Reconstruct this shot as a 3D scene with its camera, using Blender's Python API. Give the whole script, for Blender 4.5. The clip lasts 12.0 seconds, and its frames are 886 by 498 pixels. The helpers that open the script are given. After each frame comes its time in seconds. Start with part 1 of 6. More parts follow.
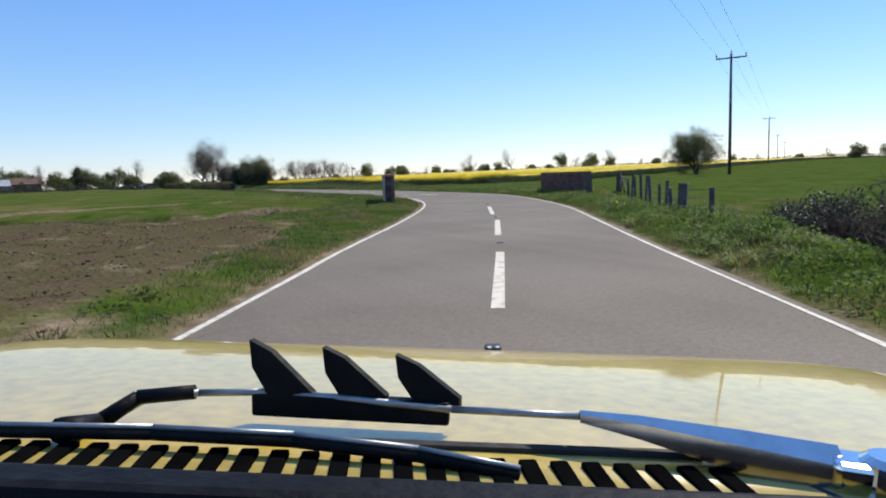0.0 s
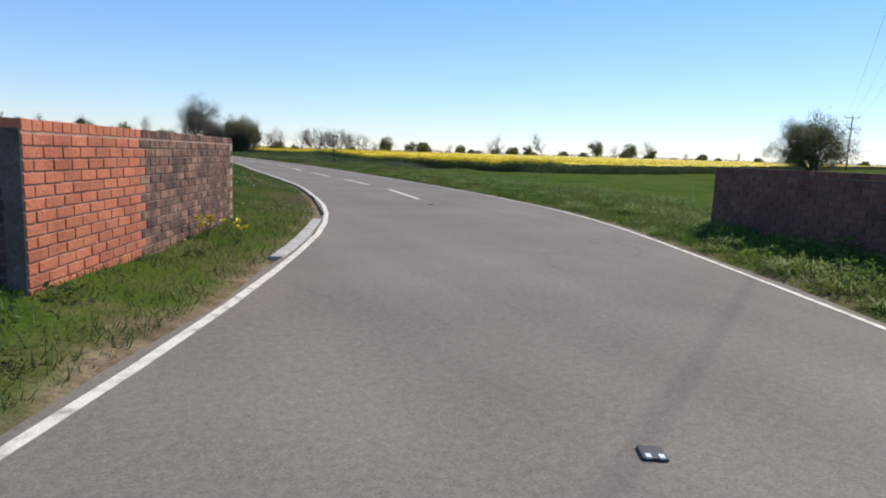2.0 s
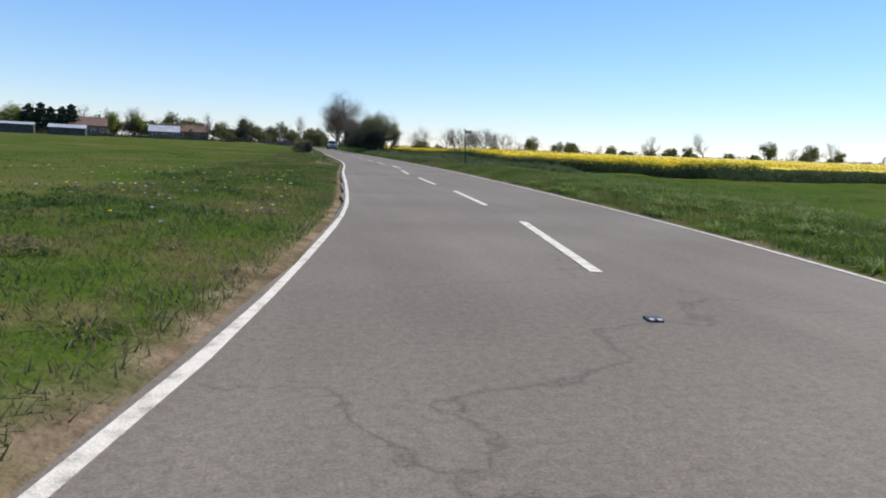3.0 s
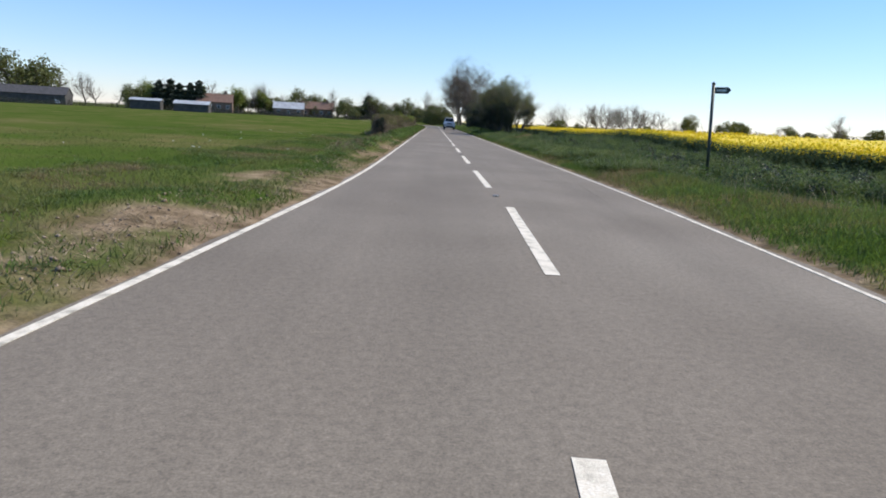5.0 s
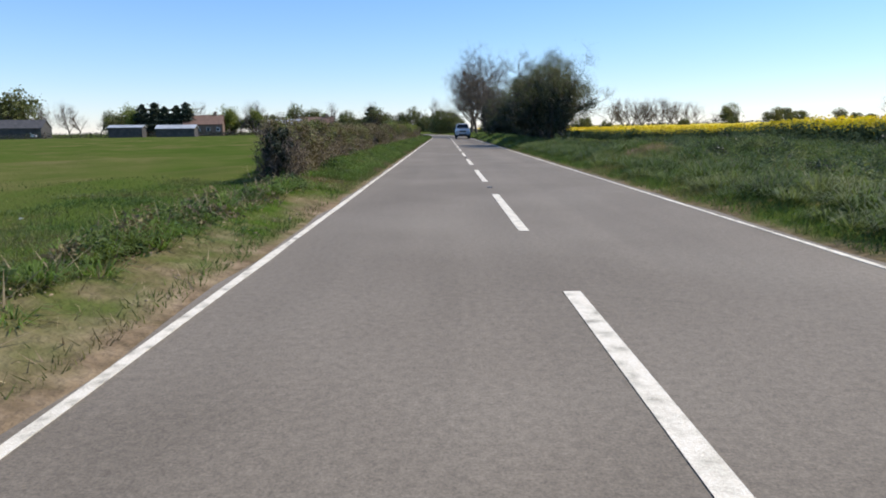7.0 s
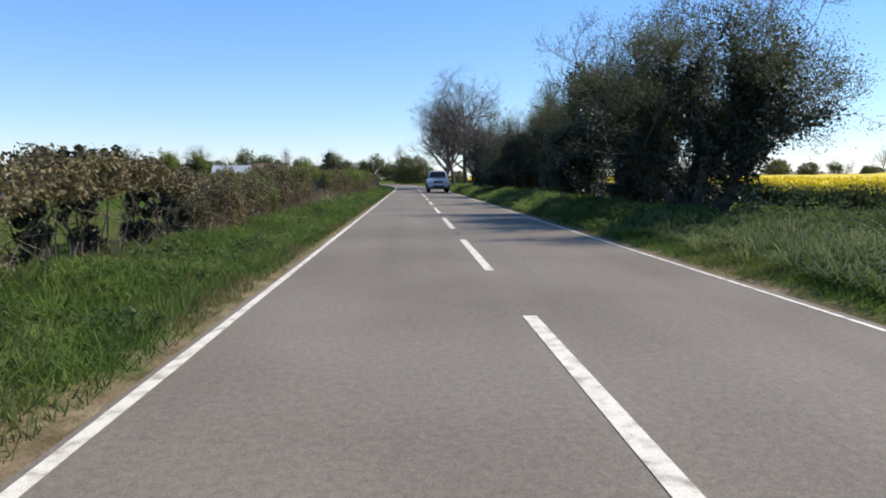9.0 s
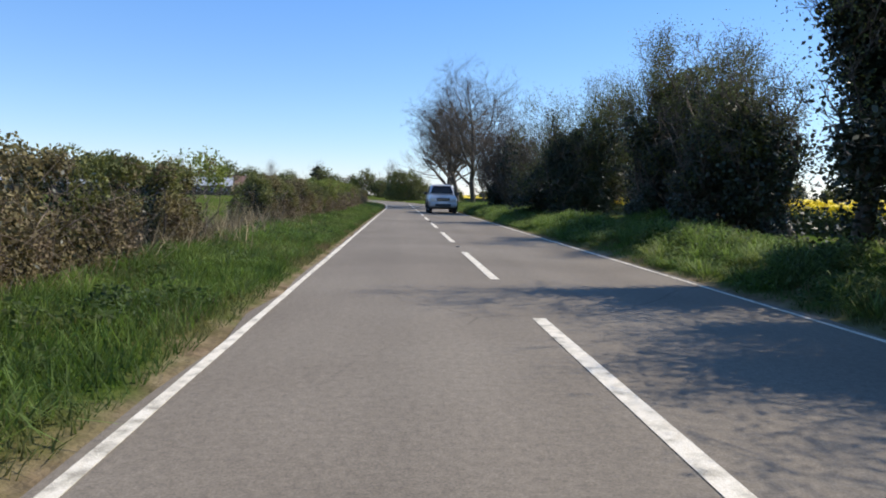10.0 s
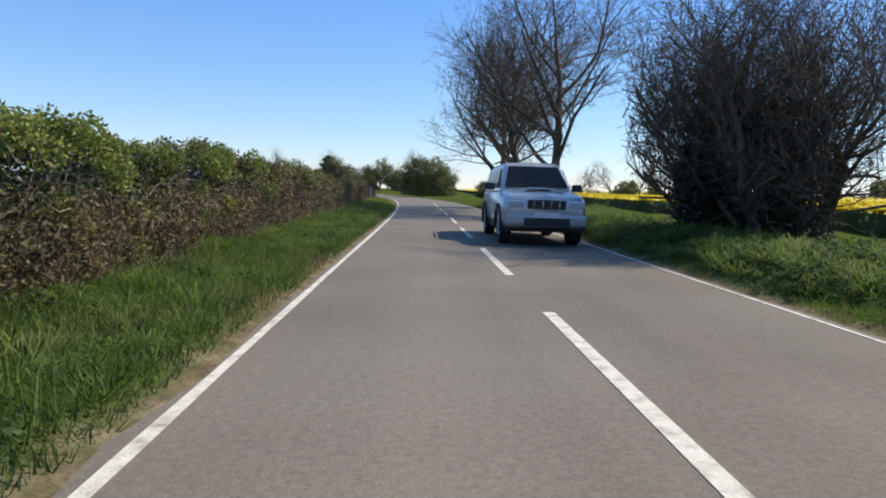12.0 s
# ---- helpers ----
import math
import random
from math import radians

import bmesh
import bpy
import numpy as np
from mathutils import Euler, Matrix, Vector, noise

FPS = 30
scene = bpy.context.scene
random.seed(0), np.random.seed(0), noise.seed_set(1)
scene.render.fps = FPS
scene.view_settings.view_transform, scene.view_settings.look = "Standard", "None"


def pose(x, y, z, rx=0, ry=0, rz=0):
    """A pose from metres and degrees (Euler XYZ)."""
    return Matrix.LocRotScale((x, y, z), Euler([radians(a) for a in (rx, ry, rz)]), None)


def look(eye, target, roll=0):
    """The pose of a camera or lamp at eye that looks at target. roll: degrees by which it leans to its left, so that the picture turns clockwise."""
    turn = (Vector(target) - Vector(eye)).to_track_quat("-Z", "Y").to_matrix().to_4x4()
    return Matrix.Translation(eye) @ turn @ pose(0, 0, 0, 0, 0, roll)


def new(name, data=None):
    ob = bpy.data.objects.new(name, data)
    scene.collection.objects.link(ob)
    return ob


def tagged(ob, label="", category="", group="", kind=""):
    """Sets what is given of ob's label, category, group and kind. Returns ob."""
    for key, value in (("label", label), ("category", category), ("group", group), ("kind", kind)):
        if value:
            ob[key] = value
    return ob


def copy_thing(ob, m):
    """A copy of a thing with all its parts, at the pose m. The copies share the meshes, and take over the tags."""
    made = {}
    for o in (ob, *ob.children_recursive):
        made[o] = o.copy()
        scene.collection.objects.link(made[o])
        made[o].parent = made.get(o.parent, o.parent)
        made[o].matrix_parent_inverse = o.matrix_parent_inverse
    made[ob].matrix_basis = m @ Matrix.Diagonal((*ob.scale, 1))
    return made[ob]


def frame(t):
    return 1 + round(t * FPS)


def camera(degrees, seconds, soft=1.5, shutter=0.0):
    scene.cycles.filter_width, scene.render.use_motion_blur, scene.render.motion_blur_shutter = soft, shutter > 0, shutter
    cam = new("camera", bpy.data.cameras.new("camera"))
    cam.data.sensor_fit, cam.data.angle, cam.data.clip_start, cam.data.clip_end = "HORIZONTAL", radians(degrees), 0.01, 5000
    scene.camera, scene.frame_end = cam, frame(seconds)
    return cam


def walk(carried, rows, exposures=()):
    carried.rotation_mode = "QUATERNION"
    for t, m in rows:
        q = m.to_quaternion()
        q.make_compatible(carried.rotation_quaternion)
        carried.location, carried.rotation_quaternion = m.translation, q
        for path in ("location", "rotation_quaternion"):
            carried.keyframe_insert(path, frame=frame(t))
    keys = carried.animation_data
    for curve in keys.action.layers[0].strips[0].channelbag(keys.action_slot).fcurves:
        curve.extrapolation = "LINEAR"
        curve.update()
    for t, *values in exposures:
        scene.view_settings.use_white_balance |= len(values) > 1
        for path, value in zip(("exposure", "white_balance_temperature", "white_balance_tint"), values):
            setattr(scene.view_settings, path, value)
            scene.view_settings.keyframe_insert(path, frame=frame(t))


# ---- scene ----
# ---------------------------------------------------------------- camera
cam = camera(69, 12.0, soft=1.9)
PATH = [
    (0, (-17.497, -63.697, 0.992), (-12.950, -54.862, -0.134), -1.96),
    (0.5, (-14.762, -59.189, 0.955), (-10.209, -50.364, -0.219), -1.85),
    (1, (-12.525, -55.417, 0.994), (-7.972, -46.614, -0.334), -1.56),
    (1.5, (-10.091, -51.219, 0.970), (-5.570, -42.417, -0.473), 0.22),
    (2, (-7.877, -46.872, 0.989), (-3.618, -37.938, -0.441), 2.32),
    (2.5, (-6.094, -42.730, 0.964), (-2.666, -33.480, -0.678), 2.94),
    (3, (-4.456, -38.077, 0.886), (-2.260, -28.439, -0.627), 2.81),
    (5, (-0.924, -13.904, 0.988), (-0.689, -4.094, -0.941), 3.19),
    (5.5, (-0.750, -7.861, 0.950), (-0.820, 1.922, -1.123), 2.17),
    (6, (-0.784, -2.342, 0.988), (-0.962, 7.431, -1.122), 1.07),
    (6.5, (-0.807, 2.973, 1.020), (-1.043, 12.773, -0.956), -0.48),
    (7, (-0.764, 8.194, 0.977), (-0.803, 18.027, -0.842), -0.68),
    (9, (-0.880, 31.362, 1.007), (-0.365, 41.290, -0.074), 0.01),
    (9.5, (-1.018, 37.135, 0.993), (-0.337, 47.087, 0.296), 0.87),
    (10, (-1.099, 43.054, 0.941), (-0.432, 52.999, 0.132), 1.21),
    (10.5, (-1.135, 48.321, 0.926), (-0.654, 58.271, 0.048), 1.83),
    (11, (-1.164, 54.807, 0.989), (-0.722, 64.751, 0.033), 1.54),
    (11.5, (-1.207, 60.317, 0.988), (-0.890, 70.256, -0.066), 2.56),
    (12, (-1.104, 66.645, 1.007), (-0.741, 76.597, 0.095), 1.74),
]
walk(cam, [(t, look(eye, aim, roll)) for t, eye, aim, roll in PATH], ((0, 0.13), (3, 0.15), (5, 0.24), (7, 0.26), (9, 0.3), (10.5, 0.26), (12, 0.2)))

# ---------------------------------------------------------------- sky and sun
SUN_AZIMUTH, SUN_HEIGHT = radians(72), radians(48)   # clockwise from +y
world = bpy.data.worlds.new("sky")
scene.world = world
world.use_nodes = True
wn, wl = world.node_tree.nodes, world.node_tree.links
sky = wn.new("ShaderNodeTexSky")
sky.sky_type, sky.sun_disc = "NISHITA", False
sky.sun_elevation, sky.sun_rotation = SUN_HEIGHT, SUN_AZIMUTH
sky.altitude, sky.air_density, sky.dust_density, sky.ozone_density = 0, 1.0, 0.05, 4.6
vivid = wn.new("ShaderNodeHueSaturation")
vivid.inputs["Saturation"].default_value = 1.1
cool = wn.new("ShaderNodeMix")
cool.data_type, cool.blend_type = "RGBA", "MIX"
cool.inputs[0].default_value, cool.inputs[7].default_value = 0.3, (2.5, 4.25, 6.7, 1)
wl.new(sky.outputs[0], vivid.inputs["Color"])
wl.new(vivid.outputs[0], cool.inputs[6])
way, apart = wn.new("ShaderNodeTexCoord"), wn.new("ShaderNodeSeparateXYZ")
depth, tint = wn.new("ShaderNodeValToRGB"), wn.new("ShaderNodeMix")
stops = depth.color_ramp.elements
stops.new(0.13)
for stop, (at, hue) in zip(stops, ((0.0, (1.1, 1.0, 1.02, 1)), (0.12, (0.98, 0.985, 1.03, 1)), (0.3, (0.71, 0.88, 1.12, 1)))):
    stop.position, stop.color = at, hue
tint.data_type, tint.blend_type = "RGBA", "MULTIPLY"
tint.inputs[0].default_value = 1.0
wl.new(way.outputs["Generated"], apart.inputs[0])
wl.new(apart.outputs[2], depth.inputs[0])
wl.new(cool.outputs[2], tint.inputs[6])
wl.new(depth.outputs[0], tint.inputs[7])
wl.new(tint.outputs[2], wn["Background"].inputs[0])
wn["Background"].inputs[1].default_value = 0.135
sun = new("sun", bpy.data.lights.new("sun", "SUN"))
sun.data.energy, sun.data.angle, sun.data.color = 4.7, radians(0.53), (1.0, 0.91, 0.77)
sun.matrix_world = look((0, 0, 60), (-math.sin(SUN_AZIMUTH) * 60 / math.tan(SUN_HEIGHT), -math.cos(SUN_AZIMUTH) * 60 / math.tan(SUN_HEIGHT), 0))
scene.view_settings.exposure = 0.0

# ---------------------------------------------------------------- materials
def material(name, colours, scale=3.0, rough=0.8, bump=0.3, metal=0.0, fine=40.0, spread=(0.35, 0.65), random_tint=0.0, coat=0.0, detail=6.0, spec=0.5, through_light=0.0):
    """A surface that mixes its colours by a broad noise, with a fine grain and relief."""
    m = bpy.data.materials.new(name)
    m.use_nodes = True
    n, l = m.node_tree.nodes, m.node_tree.links
    b = n["Principled BSDF"]
    geo = n.new("ShaderNodeNewGeometry")
    broad, grain = n.new("ShaderNodeTexNoise"), n.new("ShaderNodeTexNoise")
    broad.inputs["Scale"].default_value, broad.inputs["Detail"].default_value = scale, detail
    grain.inputs["Scale"].default_value, grain.inputs["Detail"].default_value = fine, 4
    for t in (broad, grain):
        l.new(geo.outputs["Position"], t.inputs["Vector"])
    ramp = n.new("ShaderNodeValToRGB")
    els = ramp.color_ramp.elements
    while len(els) < len(colours):
        els.new(0.5)
    for i, c in enumerate(colours):
        els[i].position = spread[0] + (spread[1] - spread[0]) * i / max(1, len(colours) - 1)
        els[i].color = (*c, 1)
    l.new(broad.outputs[0], ramp.inputs[0])
    mix = n.new("ShaderNodeMix")
    mix.data_type, mix.blend_type = "RGBA", "OVERLAY"
    mix.inputs[0].default_value = 0.45
    l.new(ramp.outputs[0], mix.inputs[6])
    l.new(grain.outputs[0], mix.inputs[7])
    last = mix.outputs[2]
    if random_tint:
        hsv, info = n.new("ShaderNodeHueSaturation"), n.new("ShaderNodeNewGeometry")
        obj = n.new("ShaderNodeObjectInfo")
        add = n.new("ShaderNodeMath")
        add.operation = "ADD"
        l.new(info.outputs["Random Per Island"], add.inputs[0])
        l.new(obj.outputs["Random"], add.inputs[1])
        frac = n.new("ShaderNodeMath")
        frac.operation = "FRACT"
        l.new(add.outputs[0], frac.inputs[0])
        rng = n.new("ShaderNodeMapRange")
        rng.inputs[3].default_value, rng.inputs[4].default_value = 1 - random_tint, 1 + random_tint
        l.new(frac.outputs[0], rng.inputs[0])
        l.new(rng.outputs[0], hsv.inputs["Value"])
        l.new(last, hsv.inputs["Color"])
        last = hsv.outputs[0]
    l.new(last, b.inputs["Base Color"])
    b.inputs["Roughness"].default_value, b.inputs["Metallic"].default_value = rough, metal
    b.inputs["Coat Weight"].default_value = coat
    b.inputs["Specular IOR Level"].default_value = spec
    if bump:
        bm_ = n.new("ShaderNodeBump")
        bm_.inputs["Strength"].default_value, bm_.inputs["Distance"].default_value = bump, 0.02
        l.new(grain.outputs[0], bm_.inputs["Height"])
        l.new(bm_.outputs[0], b.inputs["Normal"])
    if through_light:
        tr, ms = n.new("ShaderNodeBsdfTranslucent"), n.new("ShaderNodeMixShader")
        ms.inputs[0].default_value = through_light
        l.new(last, tr.inputs["Color"])
        l.new(b.outputs[0], ms.inputs[1])
        l.new(tr.outputs[0], ms.inputs[2])
        l.new(ms.outputs[0], n["Material Output"].inputs["Surface"])
    return m


def asphalt_material():
    """Worn asphalt: stone chips, polished wheel tracks, dark seams and cracks."""
    m = bpy.data.materials.new("asphalt")
    m.use_nodes = True
    n, l = m.node_tree.nodes, m.node_tree.links
    b = n["Principled BSDF"]
    geo = n.new("ShaderNodeNewGeometry")

    def noise_at(scale, detail, stretch=(1, 1, 1), rough=0.5):
        mp, t = n.new("ShaderNodeMapping"), n.new("ShaderNodeTexNoise")
        mp.inputs["Scale"].default_value = stretch
        t.inputs["Scale"].default_value, t.inputs["Detail"].default_value, t.inputs["Roughness"].default_value = scale, detail, rough
        l.new(geo.outputs["Position"], mp.inputs[0])
        l.new(mp.outputs[0], t.inputs["Vector"])
        return t.outputs[0]

    def ramp(fac, stops):
        r = n.new("ShaderNodeValToRGB")
        e = r.color_ramp.elements
        while len(e) < len(stops):
            e.new(0.5)
        for i, (p, c) in enumerate(stops):
            e[i].position, e[i].color = p, (*c, 1)
        l.new(fac, r.inputs[0])
        return r.outputs[0]

    def mixed(kind, f, a, b_):
        x = n.new("ShaderNodeMix")
        x.data_type, x.blend_type = "RGBA", kind
        x.inputs[0].default_value = f
        l.new(a, x.inputs[6])
        l.new(b_, x.inputs[7])
        return x.outputs[2]

    tone = ramp(noise_at(0.45, 5), [(0.35, (0.145, 0.121, 0.092)), (0.5, (0.164, 0.138, 0.106)), (0.66, (0.182, 0.155, 0.12))])
    streak = ramp(noise_at(1.0, 4, (1.6, 0.05, 1)), [(0.38, (0.465, 0.465, 0.465)), (0.62, (0.535, 0.535, 0.535))])
    chips = ramp(noise_at(85, 6, rough=0.8), [(0.32, (0.24, 0.24, 0.24)), (0.5, (0.5, 0.5, 0.5)), (0.7, (0.78, 0.78, 0.78))])
    c = mixed("OVERLAY", 0.8, tone, streak)
    c = mixed("OVERLAY", 0.75, c, chips)
    mottle = ramp(noise_at(22.0, 6, rough=0.75), [(0.34, (0.36, 0.36, 0.36)), (0.66, (0.64, 0.64, 0.64))])
    c = mixed("OVERLAY", 0.7, c, mottle)
    crack = n.new("ShaderNodeTexVoronoi")
    crack.feature = "DISTANCE_TO_EDGE"
    crack.inputs["Scale"].default_value = 0.33
    warp = n.new("ShaderNodeMix")
    warp.data_type, warp.blend_type = "RGBA", "ADD"
    warp.inputs[0].default_value = 0.8
    l.new(geo.outputs["Position"], warp.inputs[6])
    l.new(noise_at(1.3, 5), warp.inputs[7])
    l.new(warp.outputs[2], crack.inputs["Vector"])
    thin = ramp(crack.outputs["Distance"], [(0.0, (0.7, 0.7, 0.7)), (0.006, (1, 1, 1))])
    where = ramp(noise_at(0.16, 3), [(0.54, (0, 0, 0)), (0.62, (1, 1, 1))])
    x = n.new("ShaderNodeMix")
    x.data_type, x.blend_type = "RGBA", "MULTIPLY"
    l.new(where, x.inputs[0])
    l.new(c, x.inputs[6])
    l.new(thin, x.inputs[7])
    l.new(x.outputs[2], b.inputs["Base Color"])
    b.inputs["Roughness"].default_value, b.inputs["Specular IOR Level"].default_value = 0.88, 0.3
    bump = n.new("ShaderNodeBump")
    bump.inputs["Strength"].default_value, bump.inputs["Distance"].default_value = 0.22, 0.006
    l.new(noise_at(120, 3), bump.inputs["Height"])
    l.new(bump.outputs[0], b.inputs["Normal"])
    return m


ASPHALT = asphalt_material()
PAINT = material("road_paint", [(0.3, 0.27, 0.21), (0.54, 0.49, 0.39), (0.66, 0.6, 0.49)], 9, 0.75, 0.3, fine=120, spread=(0.3, 0.55))
SOIL = material("ploughed_soil", [(0.06, 0.046, 0.028), (0.1, 0.078, 0.048)], 2.5, 0.95, 0.5, random_tint=0.3)
DRY_EARTH = material("dry_earth", [(0.15, 0.11, 0.07), (0.24, 0.18, 0.12), (0.32, 0.25, 0.17)], 3, 0.95, 0.5, random_tint=0.3)
CONCRETE = material("concrete", [(0.3, 0.28, 0.24), (0.42, 0.4, 0.36)], 4, 0.9, 0.4)
BRICK_RED = material("red_brick", [(0.34, 0.1, 0.05), (0.43, 0.135, 0.066), (0.48, 0.165, 0.085)], 3, 0.9, 0.5, random_tint=0.13)
BRICK_OLD = material("weathered_brick", [(0.07, 0.036, 0.026), (0.16, 0.078, 0.05), (0.25, 0.14, 0.09)], 7, 0.92, 0.6, random_tint=0.35)
# brick of the right parapet, with its shade put into the colour
BRICK_SHADED = material("shaded_brick", [(0.08, 0.035, 0.027), (0.12, 0.05, 0.036), (0.15, 0.07, 0.05)], 3, 0.92, 0.5, random_tint=0.25)
# much darker brick, for the end of the left parapet
BRICK_BLACKISH = material("blackish_brick", [(0.03, 0.018, 0.016), (0.055, 0.03, 0.026), (0.08, 0.045, 0.036)], 4, 0.92, 0.5, random_tint=0.25)
MORTAR = material("mortar", [(0.3, 0.2, 0.145), (0.4, 0.29, 0.215)], 5, 0.95, 0.4)
# darker mortar, in the right parapet and on both walls' ends
MORTAR_DARK = material("dark_mortar", [(0.08, 0.06, 0.05), (0.13, 0.1, 0.085)], 5, 0.95, 0.4)
BARK = material("bark", [(0.07, 0.055, 0.042), (0.13, 0.105, 0.08)], 6, 0.95, 0.6, random_tint=0.2)
TWIG = material("twig_bark", [(0.06, 0.046, 0.036), (0.13, 0.1, 0.075)], 8, 0.9, 0.2, random_tint=0.35)
HEDGE_TWIG = material("pale_hedge_twigs", [(0.08, 0.058, 0.042), (0.15, 0.112, 0.08), (0.24, 0.19, 0.14)], 5, 0.85, 0.2, random_tint=0.4)
LEAF_FRESH = material("fresh_leaves", [(0.13, 0.165, 0.026), (0.24, 0.27, 0.05)], 2, 0.6, 0, random_tint=0.4, through_light=0.35)
LEAF_OLIVE = material("olive_leaves", [(0.085, 0.1, 0.024), (0.145, 0.15, 0.038)], 2, 0.6, 0, random_tint=0.4, through_light=0.3)
LEAF_HEDGE = material("hedge_leaves", [(0.11, 0.125, 0.03), (0.17, 0.175, 0.045), (0.19, 0.15, 0.06)], 1.1, 0.65, 0, random_tint=0.4, through_light=0.3)
LEAF_BROWN = material("budding_hedge_leaves", [(0.12, 0.085, 0.045), (0.16, 0.13, 0.05), (0.2, 0.145, 0.085)], 1.3, 0.7, 0, random_tint=0.45, through_light=0.25)
# real ivy, and painted shade inside hedges and low in shrubs
LEAF_IVY_SHADE = material("ivy_and_shade_leaves", [(0.014, 0.022, 0.011), (0.03, 0.04, 0.016)], 3, 0.5, 0, random_tint=0.4, through_light=0.12)
LEAF_CONIFER = material("conifer_needles", [(0.012, 0.025, 0.014), (0.03, 0.045, 0.022)], 3, 0.7, 0, random_tint=0.4, through_light=0.1)
GRASS = material("grass_blades", [(0.058, 0.1, 0.02), (0.09, 0.14, 0.026), (0.14, 0.15, 0.045), (0.2, 0.155, 0.075)], 0.5, 0.8, 0, random_tint=0.4, through_light=0.5)
LUSH = material("lush_grass", [(0.075, 0.125, 0.02), (0.12, 0.19, 0.03), (0.16, 0.2, 0.05)], 0.9, 0.7, 0, random_tint=0.4, through_light=0.5)
WEED = material("weed_leaves", [(0.046, 0.078, 0.022), (0.075, 0.115, 0.028), (0.12, 0.15, 0.045)], 0.8, 0.7, 0, random_tint=0.4, through_light=0.5)
STRAW = material("dry_stalks", [(0.2, 0.15, 0.085), (0.33, 0.26, 0.15)], 4, 0.8, 0, random_tint=0.25, through_light=0.2)
RAPE_GREEN = material("rape_stems", [(0.06, 0.09, 0.042), (0.1, 0.135, 0.06)], 1.2, 0.9, 0.4, random_tint=0.3, through_light=0.5)
RAPE_YELLOW = material("rape_flowers", [(0.62, 0.46, 0.01), (0.75, 0.58, 0.015)], 0.5, 0.7, 0.4, random_tint=0.2, through_light=0.25)
WOOD_GREY = material("weathered_wood", [(0.07, 0.06, 0.05), (0.13, 0.115, 0.095)], 5, 0.9, 0.5)
POLE_WOOD = material("creosoted_wood", [(0.045, 0.036, 0.03), (0.085, 0.07, 0.055)], 5, 0.85, 0.5)
STEEL = material("galvanised_steel", [(0.25, 0.26, 0.27), (0.36, 0.37, 0.38)], 6, 0.45, 0.1, metal=0.8)
CERAMIC = material("brown_ceramic", [(0.06, 0.035, 0.025), (0.08, 0.05, 0.035)], 9, 0.25, 0)
WIRE = material("wire", [(0.08, 0.08, 0.08), (0.12, 0.12, 0.12)], 9, 0.5, 0, metal=0.6)

# ---------------------------------------------------------------- building helpers
def mesh_object(name, verts, faces, mat, parent=None, label="", smooth=False):
    me = bpy.data.meshes.new(name)
    if isinstance(faces, np.ndarray):
        verts, (count, sides) = np.asarray(verts, np.float32), faces.shape
        me.vertices.add(len(verts))
        me.vertices.foreach_set("co", verts.ravel())
        me.loops.add(count * sides)
        me.loops.foreach_set("vertex_index", faces.astype(np.int32).ravel())
        me.polygons.add(count)
        me.polygons.foreach_set("loop_start", np.arange(0, count * sides, sides, dtype=np.int32))
        me.update(calc_edges=True)
    else:
        me.from_pydata([tuple(v) for v in verts], [], [tuple(f) for f in faces])
    me.materials.append(mat)
    if smooth:
        me.polygons.foreach_set("use_smooth", [True] * len(me.polygons))
    me.update()
    ob = new(name, me)
    if parent is not None:
        ob.parent = parent
    if label:
        ob["label"] = label
    return ob


def part(name, bm, mat, parent=None, label="", smooth=False):
    """Links a bmesh as one mesh object under a thing or a part."""
    me = bpy.data.meshes.new(name)
    bmesh.ops.recalc_face_normals(bm, faces=bm.faces)
    bm.to_mesh(me)
    bm.free()
    me.materials.append(mat)
    if smooth:
        me.polygons.foreach_set("use_smooth", [True] * len(me.polygons))
    ob = new(name, me)
    if parent is not None:
        ob.parent = parent
    if label:
        ob["label"] = label
    return ob


def box(bm, size, at=(0, 0, 0), turn=0.0, bevel=0.0, tilt=0.0):
    m = Matrix.Translation(at) @ Matrix.Rotation(turn, 4, "Z") @ Matrix.Rotation(tilt, 4, "X") @ Matrix.Diagonal((*size, 1))
    made = bmesh.ops.create_cube(bm, size=1.0, matrix=m)
    if bevel:
        edges = list({e for v in made["verts"] for e in v.link_edges})
        bmesh.ops.bevel(bm, geom=edges, offset=bevel, segments=2, affect="EDGES", profile=0.6)
    return bm


def rod(bm, a, b, r0, r1=None, sides=10):
    a, b = Vector(a), Vector(b)
    r1 = r0 if r1 is None else r1
    m = Matrix.Translation((a + b) / 2) @ (b - a).to_track_quat("Z", "Y").to_matrix().to_4x4()
    bmesh.ops.create_cone(bm, cap_ends=True, segments=sides, radius1=r0, radius2=r1, depth=(b - a).length, matrix=m)
    return bm


def thing(name, at, turn=0.0, label="", category="", group="", kind=""):
    ob = new(name)
    ob.empty_display_size = 0.2
    ob.matrix_world = Matrix.Translation(at) @ Matrix.Rotation(turn, 4, "Z")
    return tagged(ob, label, category, group, kind)


